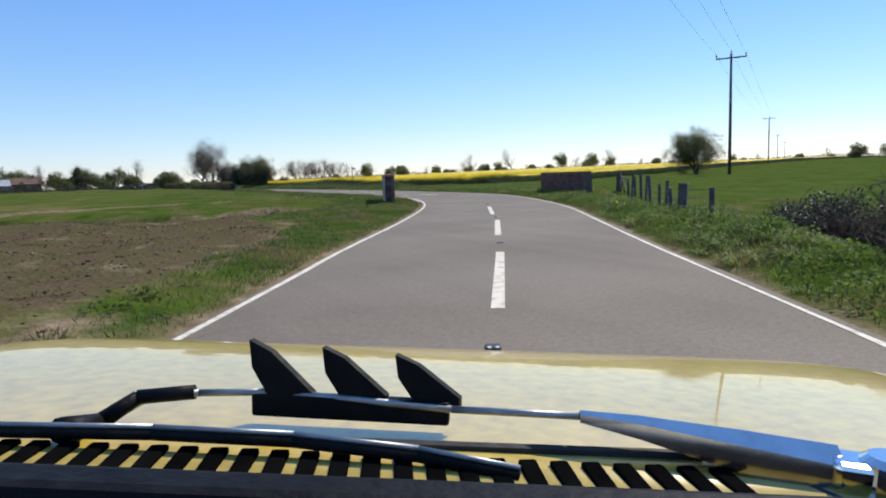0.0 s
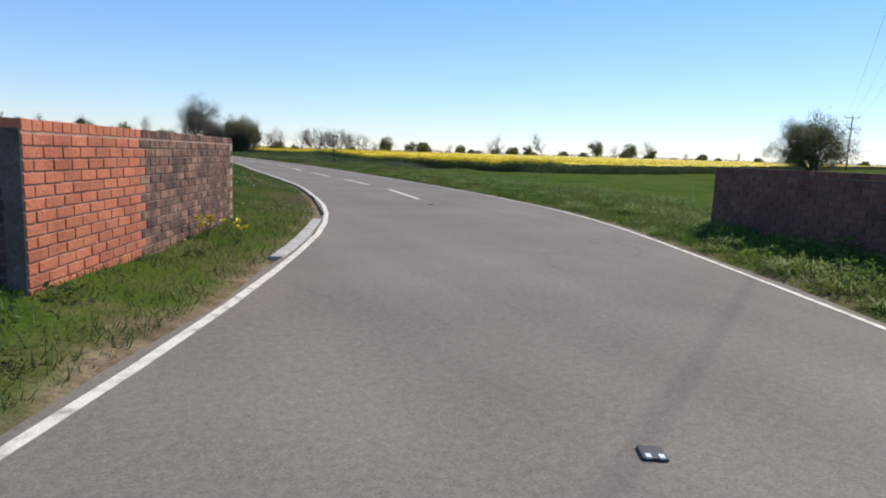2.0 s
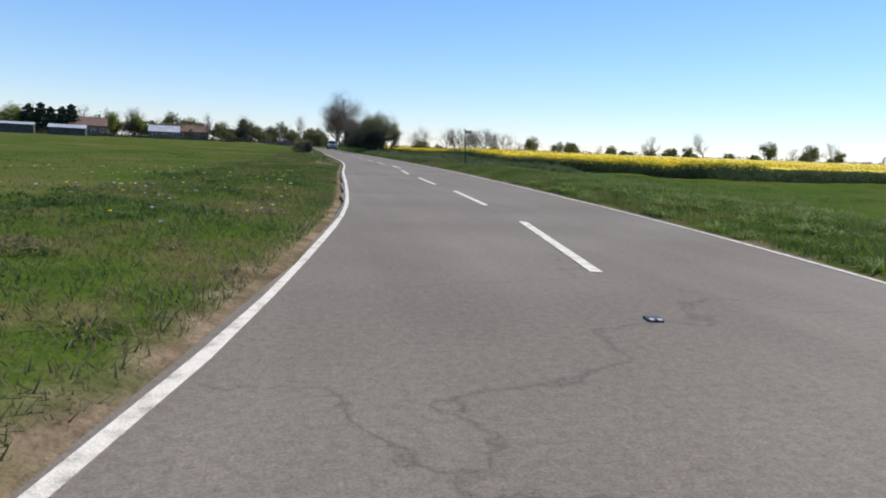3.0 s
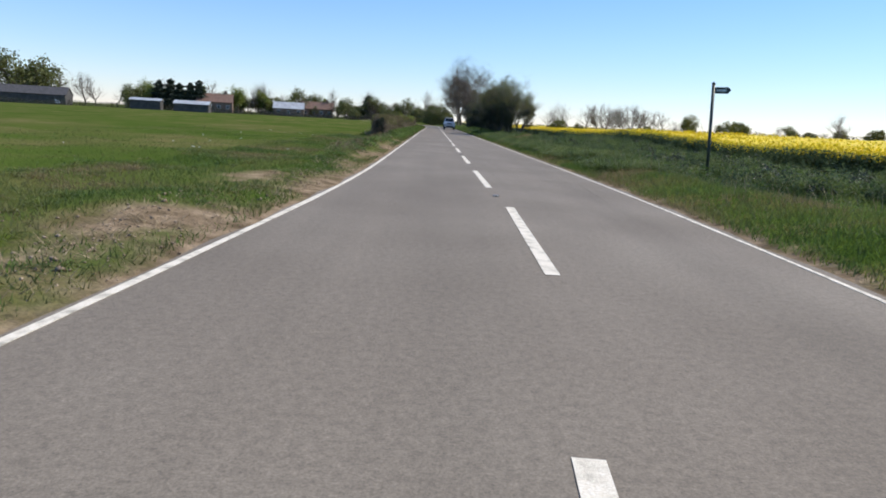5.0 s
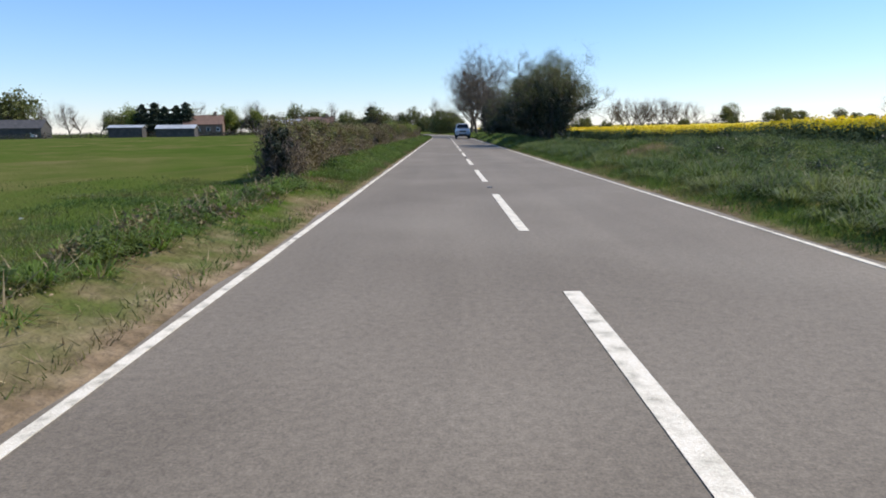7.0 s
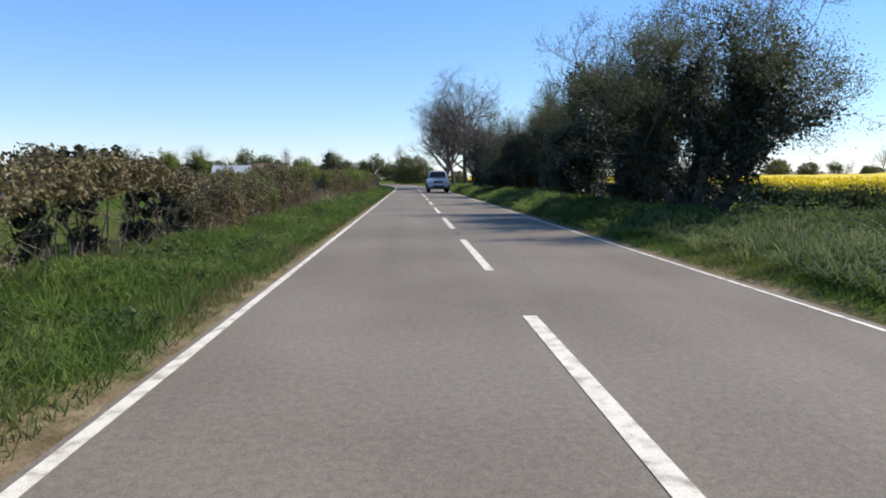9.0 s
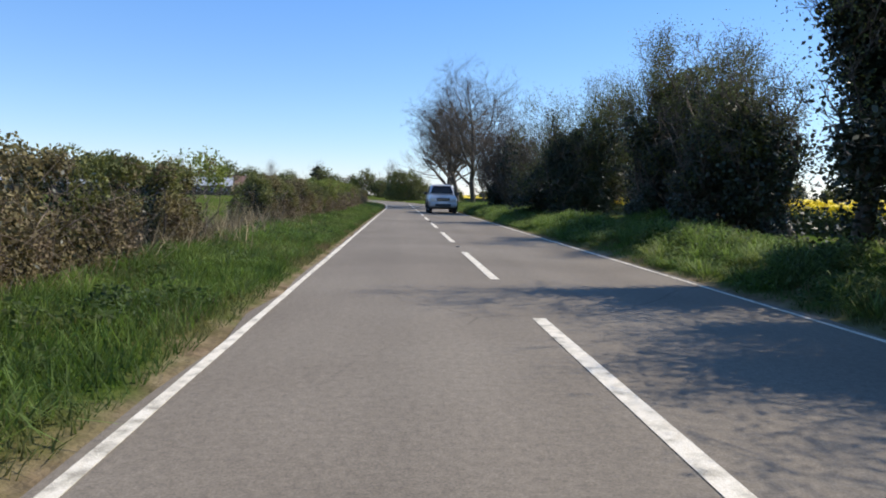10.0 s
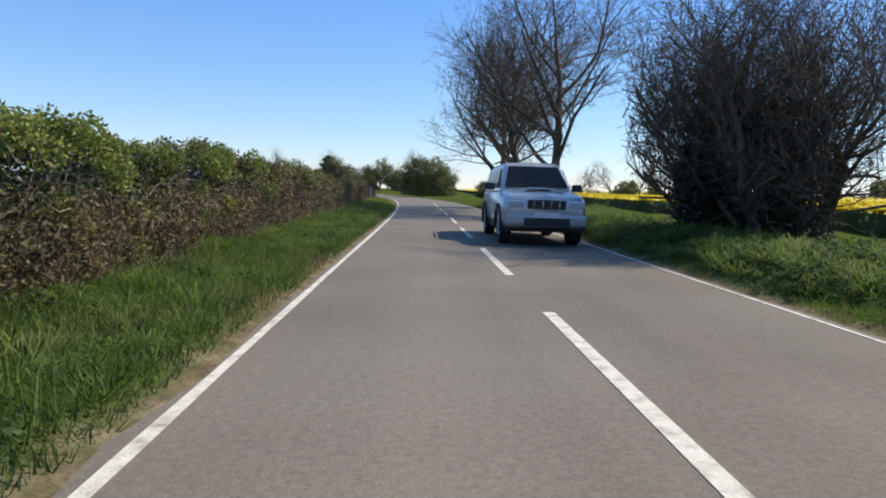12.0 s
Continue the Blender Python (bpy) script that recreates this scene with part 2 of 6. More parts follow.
# ---------------------------------------------------------------- road line
STATIONS = [
    (-59.5, -128, -56.0, -130), (-28.5, -77.7, -24.8, -79.8), (-17.26, -59.42, -13.6, -61.4), (-14.75, -55.25, -11.1, -57.3),
    (-12.14, -51.14, -8.5, -53.2), (-9.7, -47.1, -6.0, -49.2), (-7.9, -43.8, -4.1, -45.6), (-6.45, -40.6, -2.5, -42.2),
    (-5.53, -38.1, -1.25, -39.3), (-4.83, -35.4, -0.35, -36.5), (-4.24, -32, 0.35, -32.8), (-3.77, -28.5, 0.85, -28.8),
    (-3.39, -23, 1.3, -23.2), (-3.0, -16, 1.75, -16), (-2.5, -9, 2.1, -9), (-2.2, -2, 2.27, -2), (-2.16, 10, 2.29, 10),
    (-2.16, 40, 2.29, 40), (-2.16, 70, 2.29, 70), (-2.2, 95, 2.25, 95), (-2.9, 115, 1.6, 115.4), (-4.6, 133, -0.2, 134),
    (-8.5, 155, -4.3, 156.5), (-17, 188, -13, 190), (-32, 228, -28.3, 230.5), (-60, 285, -56.6, 288)]


def spline(rows, step):
    """A Catmull-Rom line through the rows, sampled about every step metres."""
    p = np.array(rows, float)
    p = np.vstack([2 * p[0] - p[1], p, 2 * p[-1] - p[-2]])
    out = []
    for i in range(1, len(p) - 2):
        n = max(2, int(np.linalg.norm(p[i + 1, :2] - p[i, :2]) / step))
        for t in np.arange(n) / n:
            a, b, c, d = p[i - 1:i + 3]
            out.append(0.5 * (2 * b + (c - a) * t + (2 * a - 5 * b + 4 * c - d) * t * t + (3 * b - a - 3 * c + d) * t ** 3))
    out.append(p[-2])
    return np.array(out)


LINE = spline(STATIONS, 1.0)
LEFT, RIGHT = LINE[:, :2], LINE[:, 2:]
CENTRE = (LEFT + RIGHT) / 2
HALF = np.linalg.norm(RIGHT - LEFT, axis=1) / 2


def off_road(x, y):
    """Metres outside the road's edge lines (negative on the road), signed side (+1 right), and the index along the road."""
    x, y = np.atleast_1d(np.asarray(x, float)), np.atleast_1d(np.asarray(y, float))
    best = np.full(x.shape, 1e9)
    idx = np.zeros(x.shape, int)
    for i in range(0, len(CENTRE), 1):
        d = (x - CENTRE[i, 0]) ** 2 + (y - CENTRE[i, 1]) ** 2
        w = d < best
        best[w], idx[w] = d[w], i
    across = RIGHT[idx] - LEFT[idx]
    across /= np.linalg.norm(across, axis=1)[:, None]
    lat = (x - CENTRE[idx, 0]) * across[:, 0] + (y - CENTRE[idx, 1]) * across[:, 1]
    side = np.where(lat >= 0, 1.0, -1.0)
    far = np.where(np.sqrt(best) > np.abs(lat) + 2.0, np.sqrt(best), np.abs(lat))
    return far - HALF[idx], side, idx


def wave(x, y, scale, seed=0.0):
    """A cheap smooth unevenness between -1 and 1."""
    a = np.sin(x / scale * 1.3 + 1.7 * np.sin(y / scale * 0.7 + seed) + seed * 2.1)
    b = np.sin(y / scale * 1.1 + 1.3 * np.sin(x / scale * 0.9 - seed) + seed * 0.7)
    return (a + b) / 2


def smooth_step(v, lo, hi):
    t = np.clip((v - lo) / (hi - lo), 0, 1)
    return t * t * (3 - 2 * t)


def near_segment(x, y, a, b):
    ax, ay, bx, by = *a, *b
    t = np.clip(((x - ax) * (bx - ax) + (y - ay) * (by - ay)) / ((bx - ax) ** 2 + (by - ay) ** 2), 0, 1)
    return np.hypot(x - ax - t * (bx - ax), y - ay - t * (by - ay))


def inside(x, y, corners):
    """Which points lie in the polygon."""
    hit = np.zeros(x.shape, bool)
    for (ax, ay), (bx, by) in zip(corners, corners[1:] + corners[:1]):
        cross = (ay > y) != (by > y)
        hit ^= cross & (x < (bx - ax) * (y - ay) / (by - ay + 1e-12) + ax)
    return hit


SOIL_FIELD = [(-20.2, -62.3), (-18.3, -59.3), (-17.7, -58.1), (-16.8, -56.1), (-15.4, -53.5), (-14.6, -51.6), (-13.8, -48.6), (-14.2, -44.2), (-17.5, -43.2), (-22, -38.5), (-60, -31), (-300, -20), (-300, -200), (-70, -140)]
CROP_FIELD = [(-8.4, -31), (-5.4, -20), (-4.0, -10), (-3.6, -2), (-3.7, 18), (-5.2, 24), (-5.2, 60), (-5.6, 100), (-9, 130), (-16, 236), (-300, 300), (-300, -12), (-30, -30)]
GRASS_FIELD = [(2.2, -32), (3.2, -20), (35, -8), (160, 45), (260, 60), (260, -80), (60, -90), (2, -58), (1.4, -44)]


def stream(x, y):
    """The distance from the dry stream bed beside the bridge."""
    return np.minimum(near_segment(x, y, (-10.5, -40.0), (-15.5, -41.6)), near_segment(x, y, (-15.5, -41.6), (-22, -36)))


def land(x, y):
    """The height of the ground."""
    x, y = np.atleast_1d(np.asarray(x, float)), np.atleast_1d(np.asarray(y, float))
    d, side, _ = off_road(x, y)
    z = np.where(d < 0.0, -0.07, 0.0)
    out = smooth_step(d, 0.15, 1.5)
    bank = np.where(side > 0, 0.16 + 0.05 * wave(x, y, 1.3, 2), 0.07 + 0.04 * wave(x, y, 1.1, 1))
    z = z + out * bank + out * 0.05 * wave(x, y, 0.6, 4) - (1 - smooth_step(d, 0.1, 0.45)) * (d > 0.0) * 0.045
    low = smooth_step(x, 4.5, 9) * smooth_step(y, -16, 0)
    z = z - 0.35 * low + 0.008 * np.clip(x - 14, 0, 300) * smooth_step(y, -60, 40) + 0.007 * np.clip(x - 14, 0, 80) * smooth_step(y, -10, 40)
    z = z - 0.008 * np.clip(-x - 12, 0, 140) * smooth_step(y, -30, 30)
    z = z + smooth_step(np.hypot(x, y), 80, 320) * (0.5 * wave(x, y, 70, 3) + 0.5)
    gully = stream(x, y)
    z = z - 1.15 * (1 - smooth_step(gully, 0.3, 1.35)) * smooth_step(d, 2.2, 3.5) - 0.2 * (1 - smooth_step(gully, 1.5, 5)) * smooth_step(d, 2.2, 4)
    z = z + 0.07 * wave(x, y, 0.45, 6) * inside(x, y, SOIL_FIELD)
    far_bank = near_segment(x, y, (-10.8, -38.7), (-16.5, -39.6))
    z = z + 0.1 * np.exp(-(far_bank / 0.7) ** 2) * smooth_step(d, 1.5, 3)
    ditch = near_segment(x, y, (5.4, -2), (5.9, 42))
    z = z - 0.28 * (1 - smooth_step(ditch, 0.2, 1.3)) + 0.35 * np.exp(-((x - 4.8) / 0.9) ** 2 - ((y - 25) / 2.0) ** 2)
    z = z + 0.16 * wave(x, y, 1.9, 9) * smooth_step(x, 3.6, 5) * (1 - smooth_step(x, 12, 14)) * smooth_step(y, -14, -8)
    z = z + 0.12 * np.exp(-((x + 3.2) / 0.3) ** 2) * smooth_step(y, -1, 2) * (1 - smooth_step(y, 17, 20)) * (1 + 0.5 * wave(x, y, 0.7, 13))
    z = z + (0.12 + 0.3 * np.exp(-((y - 33) / 9) ** 2)) * smooth_step(x, 7, 12) * (1 - smooth_step(x, 22, 40)) * smooth_step(y, 10, 28)
    z = z - 0.28 * smooth_step(d, 0.95, 1.8) * (1 - smooth_step(d, 10, 30)) * (side > 0) * (1 - smooth_step(y, -46, -42))
    lush = smooth_step(y, 40, 46) * (1 - smooth_step(y, 104, 112)) * (side > 0)
    z = z + lush * smooth_step(d, 0.35, 1.1) * (1 - smooth_step(d, 2.2, 4.0)) * (0.13 + 0.12 * wave(x, y, 0.85, 11))
    z = z + 0.1 * smooth_step(d, 0.8, 1.9) * (1 - smooth_step(d, 3.2, 5)) * smooth_step(y, 18, 26) * (side < 0) * (y < 120)
    z = z + 0.05 * smooth_step(d, 0.6, 1.6) * (1 - smooth_step(d, 4, 6)) * (side > 0) * (1 - smooth_step(y, -46, -40)) * (1 + wave(x, y, 0.9, 12))
    return z


def land1(x, y):
    return float(land(x, y)[0])


# ---------------------------------------------------------------- ground
def axis_steps(lo, hi, step, far):
    inner = np.arange(lo, hi + 0.01, step)
    grow = step * 1.2 ** np.arange(1, 70)
    more = np.cumsum(grow)
    more = more[more < far]
    return np.concatenate([lo - more[::-1], inner, hi + more])


def bare_patch(x, y):
    """How bare the trodden earth is on the left verge along the straight."""
    strip = np.exp(-((x + 2.68 + 0.1 * np.sin(y * 0.6)) / 0.33) ** 2) * smooth_step(y, -9, -4) * (1 - smooth_step(y, 15, 20))
    heap = np.maximum(np.exp(-((x + 3.2) / 0.65) ** 2 - ((y + 8.8) / 1.7) ** 2), np.exp(-((x + 3.5) / 0.5) ** 2 - ((y + 4.2) / 1.1) ** 2))
    bank = 0.95 * np.exp(-((x - 4.5) / 0.9) ** 2 - ((y - 24.8) / 2.2) ** 2)
    strip = np.maximum(strip, bank)
    return np.clip(np.maximum(strip * (0.75 + 0.5 * wave(x, y, 0.8, 5)), heap * (0.9 + 0.4 * wave(x, y, 0.5, 2))), 0, 1)


def build_ground():
    xs, ys = axis_steps(-30, 30, 0.45, 2500), axis_steps(-72, 112, 0.45, 2500)
    gx, gy = np.meshgrid(xs, ys)
    x, y = gx.ravel(), gy.ravel()
    z = land(x, y)
    nx, ny = len(xs), len(ys)
    i = (np.arange(ny - 1)[:, None] * nx + np.arange(nx - 1)[None]).ravel()
    faces = np.stack([i, i + 1, i + nx + 1, i + nx], 1)
    me = bpy.data.meshes.new("ground")
    me.from_pydata(np.stack([x, y, z], 1).tolist(), [], faces.tolist())
    me.polygons.foreach_set("use_smooth", [True] * len(me.polygons))
    d, side, _ = off_road(x, y)
    soil = inside(x + 0.5 * wave(x, y, 1.5), y, SOIL_FIELD).astype(float)
    crop = inside(x + 0.3 * wave(x, y, 1.0), y, CROP_FIELD).astype(float)
    light = inside(x, y, GRASS_FIELD).astype(float)
    bare = np.maximum(np.clip(1.2 - d / np.where(side > 0, np.where((y > -24) & (y < -1), 0.6, 0.3), 0.42), 0, 1) * (d > -1), bare_patch(x, y))
    bare = np.maximum(bare, 0.8 * np.exp(-(near_segment(x, y, (-26, -33.6), (-10, -30)) / 0.8) ** 2))
    bare = np.maximum(bare, 0.55 * np.exp(-((stream(x, y) - 1.25) / 0.4) ** 2) * (0.7 + 0.5 * wave(x, y, 1.2, 7)) * (d > 2.5))
    bare = np.maximum(bare, 0.6 * np.exp(-(near_segment(x, y, (-11.2, -39.4), (-16.5, -40.3)) / 0.5) ** 2))
    edge = SOIL_FIELD[1:7]
    margin = np.min([near_segment(x, y, p, q) for p, q in zip(edge, edge[1:])], axis=0)
    bare = np.maximum(bare, 0.75 * np.exp(-(margin / 0.35) ** 2) * (0.75 + 0.5 * wave(x, y, 0.7, 8)))
    for name, values in (("soil", soil), ("crop", crop), ("light", light), ("bare", np.clip(bare, 0, 1))):
        a = me.attributes.new(name, "FLOAT", "POINT")
        a.data.foreach_set("value", values)
    ob = new("ground", me)
    me.materials.append(ground_material())
    return tagged(ob, "fields, grassy verges and bare soil on flat farmland", "ground", kind="structure")


def ground_material():
    m = bpy.data.materials.new("farmland")
    m.use_nodes = True
    n, l = m.node_tree.nodes, m.node_tree.links
    b = n["Principled BSDF"]
    b.inputs["Roughness"].default_value = 0.95
    b.inputs["Specular IOR Level"].default_value = 0.0
    geo = n.new("ShaderNodeNewGeometry")

    def noise_colour(scale, colours, detail=8.0, spread=(0.35, 0.65)):
        t = n.new("ShaderNodeTexNoise")
        t.inputs["Scale"].default_value, t.inputs["Detail"].default_value, t.inputs["Roughness"].default_value = scale, detail, 0.65
        l.new(geo.outputs["Position"], t.inputs["Vector"])
        r = n.new("ShaderNodeValToRGB")
        e = r.color_ramp.elements
        while len(e) < len(colours):
            e.new(0.5)
        for i, c in enumerate(colours):
            e[i].position = spread[0] + (spread[1] - spread[0]) * i / (len(colours) - 1)
            e[i].color = (*c, 1)
        l.new(t.outputs[0], r.inputs[0])
        return r.outputs[0]

    def masked(name, under, over, scale, width):
        a = n.new("ShaderNodeAttribute")
        a.attribute_name = name
        t = n.new("ShaderNodeTexNoise")
        t.inputs["Scale"].default_value, t.inputs["Detail"].default_value = scale, 6
        l.new(geo.outputs["Position"], t.inputs["Vector"])
        add = n.new("ShaderNodeMath")
        add.operation = "ADD"
        l.new(a.outputs["Fac"], add.inputs[0])
        l.new(t.outputs[0], add.inputs[1])
        r = n.new("ShaderNodeMapRange")
        r.inputs[1].default_value, r.inputs[2].default_value = 1.0 - width, 1.0 + width
        l.new(add.outputs[0], r.inputs[0])
        x = n.new("ShaderNodeMix")
        x.data_type = "RGBA"
        l.new(r.outputs[0], x.inputs[0])
        l.new(under, x.inputs[6])
        l.new(over, x.inputs[7])
        return x.outputs[2]

    grass = noise_colour(0.9, [(0.035, 0.062, 0.01), (0.055, 0.09, 0.014), (0.08, 0.092, 0.024), (0.12, 0.1, 0.045)])
    soil = noise_colour(1.6, [(0.06, 0.045, 0.026), (0.105, 0.078, 0.048), (0.078, 0.072, 0.032), (0.165, 0.128, 0.082)])
    crop = noise_colour(0.12, [(0.047, 0.076, 0.014), (0.06, 0.09, 0.018), (0.085, 0.098, 0.028), (0.135, 0.12, 0.05)], spread=(0.34, 0.66))
    light = noise_colour(0.5, [(0.045, 0.076, 0.014), (0.064, 0.096, 0.02), (0.085, 0.1, 0.03)])
    bare = noise_colour(3.0, [(0.1, 0.075, 0.045), (0.19, 0.14, 0.09), (0.29, 0.22, 0.145)])
    c = masked("light", grass, light, 2, 0.35)
    c = masked("crop", c, crop, 1.2, 0.3)
    c = masked("soil", c, soil, 1.5, 0.35)
    c = masked("bare", c, bare, 2.2, 0.3)
    l.new(c, b.inputs["Base Color"])
    fine = n.new("ShaderNodeTexNoise")
    fine.inputs["Scale"].default_value, fine.inputs["Detail"].default_value = 14, 8
    l.new(geo.outputs["Position"], fine.inputs["Vector"])
    bump = n.new("ShaderNodeBump")
    bump.inputs["Strength"].default_value, bump.inputs["Distance"].default_value = 0.7, 0.06
    l.new(fine.outputs[0], bump.inputs["Height"])
    l.new(bump.outputs[0], b.inputs["Normal"])
    return m


build_ground()


# ---------------------------------------------------------------- road
def ribbon(name, a, b, z, mat, parent=None, label="", thick=0.1):
    """A strip between two lines, with sides."""
    n = len(a)
    v = [(*p, z) for p in a] + [(*p, z) for p in b] + [(*p, z - thick) for p in a] + [(*p, z - thick) for p in b]
    f = []
    for i in range(n - 1):
        f += [(i, n + i, n + i + 1, i + 1), (i, i + 1, 2 * n + i + 1, 2 * n + i), (n + i + 1, n + i, 3 * n + i, 3 * n + i + 1)]
    return mesh_object(name, v, f, mat, parent, label, smooth=False)


ACROSS = (RIGHT - LEFT) / np.linalg.norm(RIGHT - LEFT, axis=1)[:, None]
ragged = 0.05 * wave(LEFT[:, 0] * 3, LEFT[:, 1] * 3, 1.0, 1)[:, None]
road = ribbon("road", LEFT - ACROSS * (0.08 + ragged), RIGHT + ACROSS * (0.1 + ragged), 0.0, ASPHALT, thick=0.25)
tagged(road, "worn grey asphalt country road with white lines", "road", kind="structure")
for base, wide in ((LEFT, 0.066), (RIGHT, 0.05)):
    keep = LINE[:, 1] < 200
    worn = (0.008 * wave(LINE[:, 0] * 2, LINE[:, 1] * 5, 1.0, 3))[keep][:, None]
    a = (base - ACROSS * 0.035)[keep]
    ribbon("edge_line", a + ACROSS[keep] * worn, a + ACROSS[keep] * (wide - worn), 0.004, PAINT, road, "thin worn white edge line", 0.003)


def dash(a, b):
    """A white centre-line mark from a to b."""
    a, b = np.array(a, float), np.array(b, float)
    u = (b - a) / np.linalg.norm(b - a)
    w = np.array([-u[1], u[0]]) * 0.053
    mesh_object("centre_mark", [(*(a - w), 0.004), (*(b - w), 0.004), (*(b + w), 0.004), (*(a + w), 0.004)], [(3, 2, 1, 0)], PAINT, road)


for k in range(0, 20):
    bend = 0.0 if k < 16 else -0.012 * (6 * k - 92) ** 1.35 / 6
    dash((bend, 6 * k - 3.62), (bend, 6 * k))
for a, b in (((-0.06, -9.62), (0.06, -6.0)), ((-2.17, -33.5), (-1.55, -30.0)), ((-1.36, -27.6), (-1.06, -24.05)), ((-1.02, -21.7), (-0.8, -18.1)), ((-0.72, -15.7), (-0.4, -12.1)),
             ((-9.05, -50.05), (-7.1, -46.7)), ((-11.9, -54.8), (-10.02, -51.8)), ((-15.0, -59.7), (-13.1, -56.75)), ((-18.1, -64.7), (-16.2, -61.6))):
    dash(a, b)

# ---------------------------------------------------------------- trees and hedges
def tubes(name, segs, mat, parent, sides=4):
    """One mesh of tapered tubes from rows of start, end, radius, radius."""
    s = np.array(segs, float)
    a, b, r0, r1 = s[:, :3], s[:, 3:6], s[:, 6], s[:, 7]
    u = b - a
    u /= np.linalg.norm(u, axis=1)[:, None] + 1e-9
    ref = np.where(np.abs(u[:, 2:]) > 0.9, [[1.0, 0, 0]], [[0, 0, 1.0]])
    p = np.cross(u, ref)
    p /= np.linalg.norm(p, axis=1)[:, None] + 1e-9
    q = np.cross(u, p)
    v = np.zeros((len(s), 2 * sides, 3))
    for k in range(sides):
        w = 2 * math.pi * k / sides
        o = p * math.cos(w) + q * math.sin(w)
        v[:, k], v[:, sides + k] = a + o * r0[:, None], b + o * r1[:, None]
    base = (np.arange(len(s)) * 2 * sides)[:, None]
    f = np.concatenate([base + [k, (k + 1) % sides, sides + (k + 1) % sides, sides + k] for k in range(sides)])
    return mesh_object(name, v.reshape(-1, 3), f, mat, parent, smooth=True)


def leaves(name, at, size, mat, parent, rng, flat=0.0):
    """One mesh of many small pointed leaves at the given places."""
    at = np.asarray(at, float)
    n = len(at)
    u = rng.normal(size=(n, 3))
    u[:, 2] *= 1 - flat
    u /= np.linalg.norm(u, axis=1)[:, None]
    w = np.cross(u, rng.normal(size=(n, 3)))
    w /= np.linalg.norm(w, axis=1)[:, None] + 1e-9
    s = size * rng.uniform(0.6, 1.4, n)[:, None]
    v = np.stack([at - u * s, at + w * s * 0.55, at + u * s, at - w * s * 0.55], 1)
    f = (np.arange(n) * 4)[:, None] + np.arange(4)
    return mesh_object(name, v.reshape(-1, 3), f, mat, parent)


def grow(rng, height, spread, trunk_r, levels=4, kids=(7, 6, 5, 4), upward=0.5, start=0.25, stems=1, wobble=0.16):
    """A branching skeleton: rows of tubes by level, and the tips."""
    segs, tips = [], []

    def branch(p, d, length, r, level):
        steps = 4 if level < 2 else 3
        pts = [p]
        for i in range(steps):
            d = d + rng.normal(size=3) * wobble + np.array([0, 0, upward * 0.12 * (level > 0)])
            d /= np.linalg.norm(d)
            q = p + d * length / steps
            ra, rb = r * (1 - 0.62 * i / steps), r * (1 - 0.62 * (i + 1) / steps)
            segs.append((*p, *q, ra, rb, level))
            p = q
            pts.append(p)
        if level >= levels:
            tips.extend(pts[1:])
            return
        n = kids[min(level, len(kids) - 1)]
        for k in range(n):
            f = start + (1 - start) * (k + rng.uniform(0.1, 0.9)) / n if level == 0 else rng.uniform(0.25, 1.0)
            i = min(int(f * steps), steps - 1)
            o = pts[i] + (pts[i + 1] - pts[i]) * (f * steps - i)
            side = rng.normal(size=3)
            side -= d * (side @ d)
            side /= np.linalg.norm(side)
            nd = d * rng.uniform(0.35, 0.8) + side * rng.uniform(0.7, 1.0) * spread + np.array([0, 0, upward])
            nd /= np.linalg.norm(nd)
            branch(o, nd, length * rng.uniform(0.42, 0.66) * (1.25 - 0.45 * f if level == 0 else 1), max(r * (1 - 0.55 * f) * 0.52, 0.006), level + 1)

    for s in range(stems):
        lean = rng.normal(size=3) * (0.06 if stems == 1 else 0.17)
        d = np.array([lean[0], lean[1], 1.0])
        branch(np.array([0.0, 0, 0]) + (lean * [0.6, 0.6, 0] if stems > 1 else 0), d / np.linalg.norm(d), height * rng.uniform(0.6, 0.72), trunk_r * rng.uniform(0.8, 1.1), 0)
    s = np.array(segs)
    top = max(s[:, 5].max(), 0.1)
    s[:, [2, 5]] *= height / top
    t = np.array(tips)
    t[:, 2] *= height / top
    return s, t


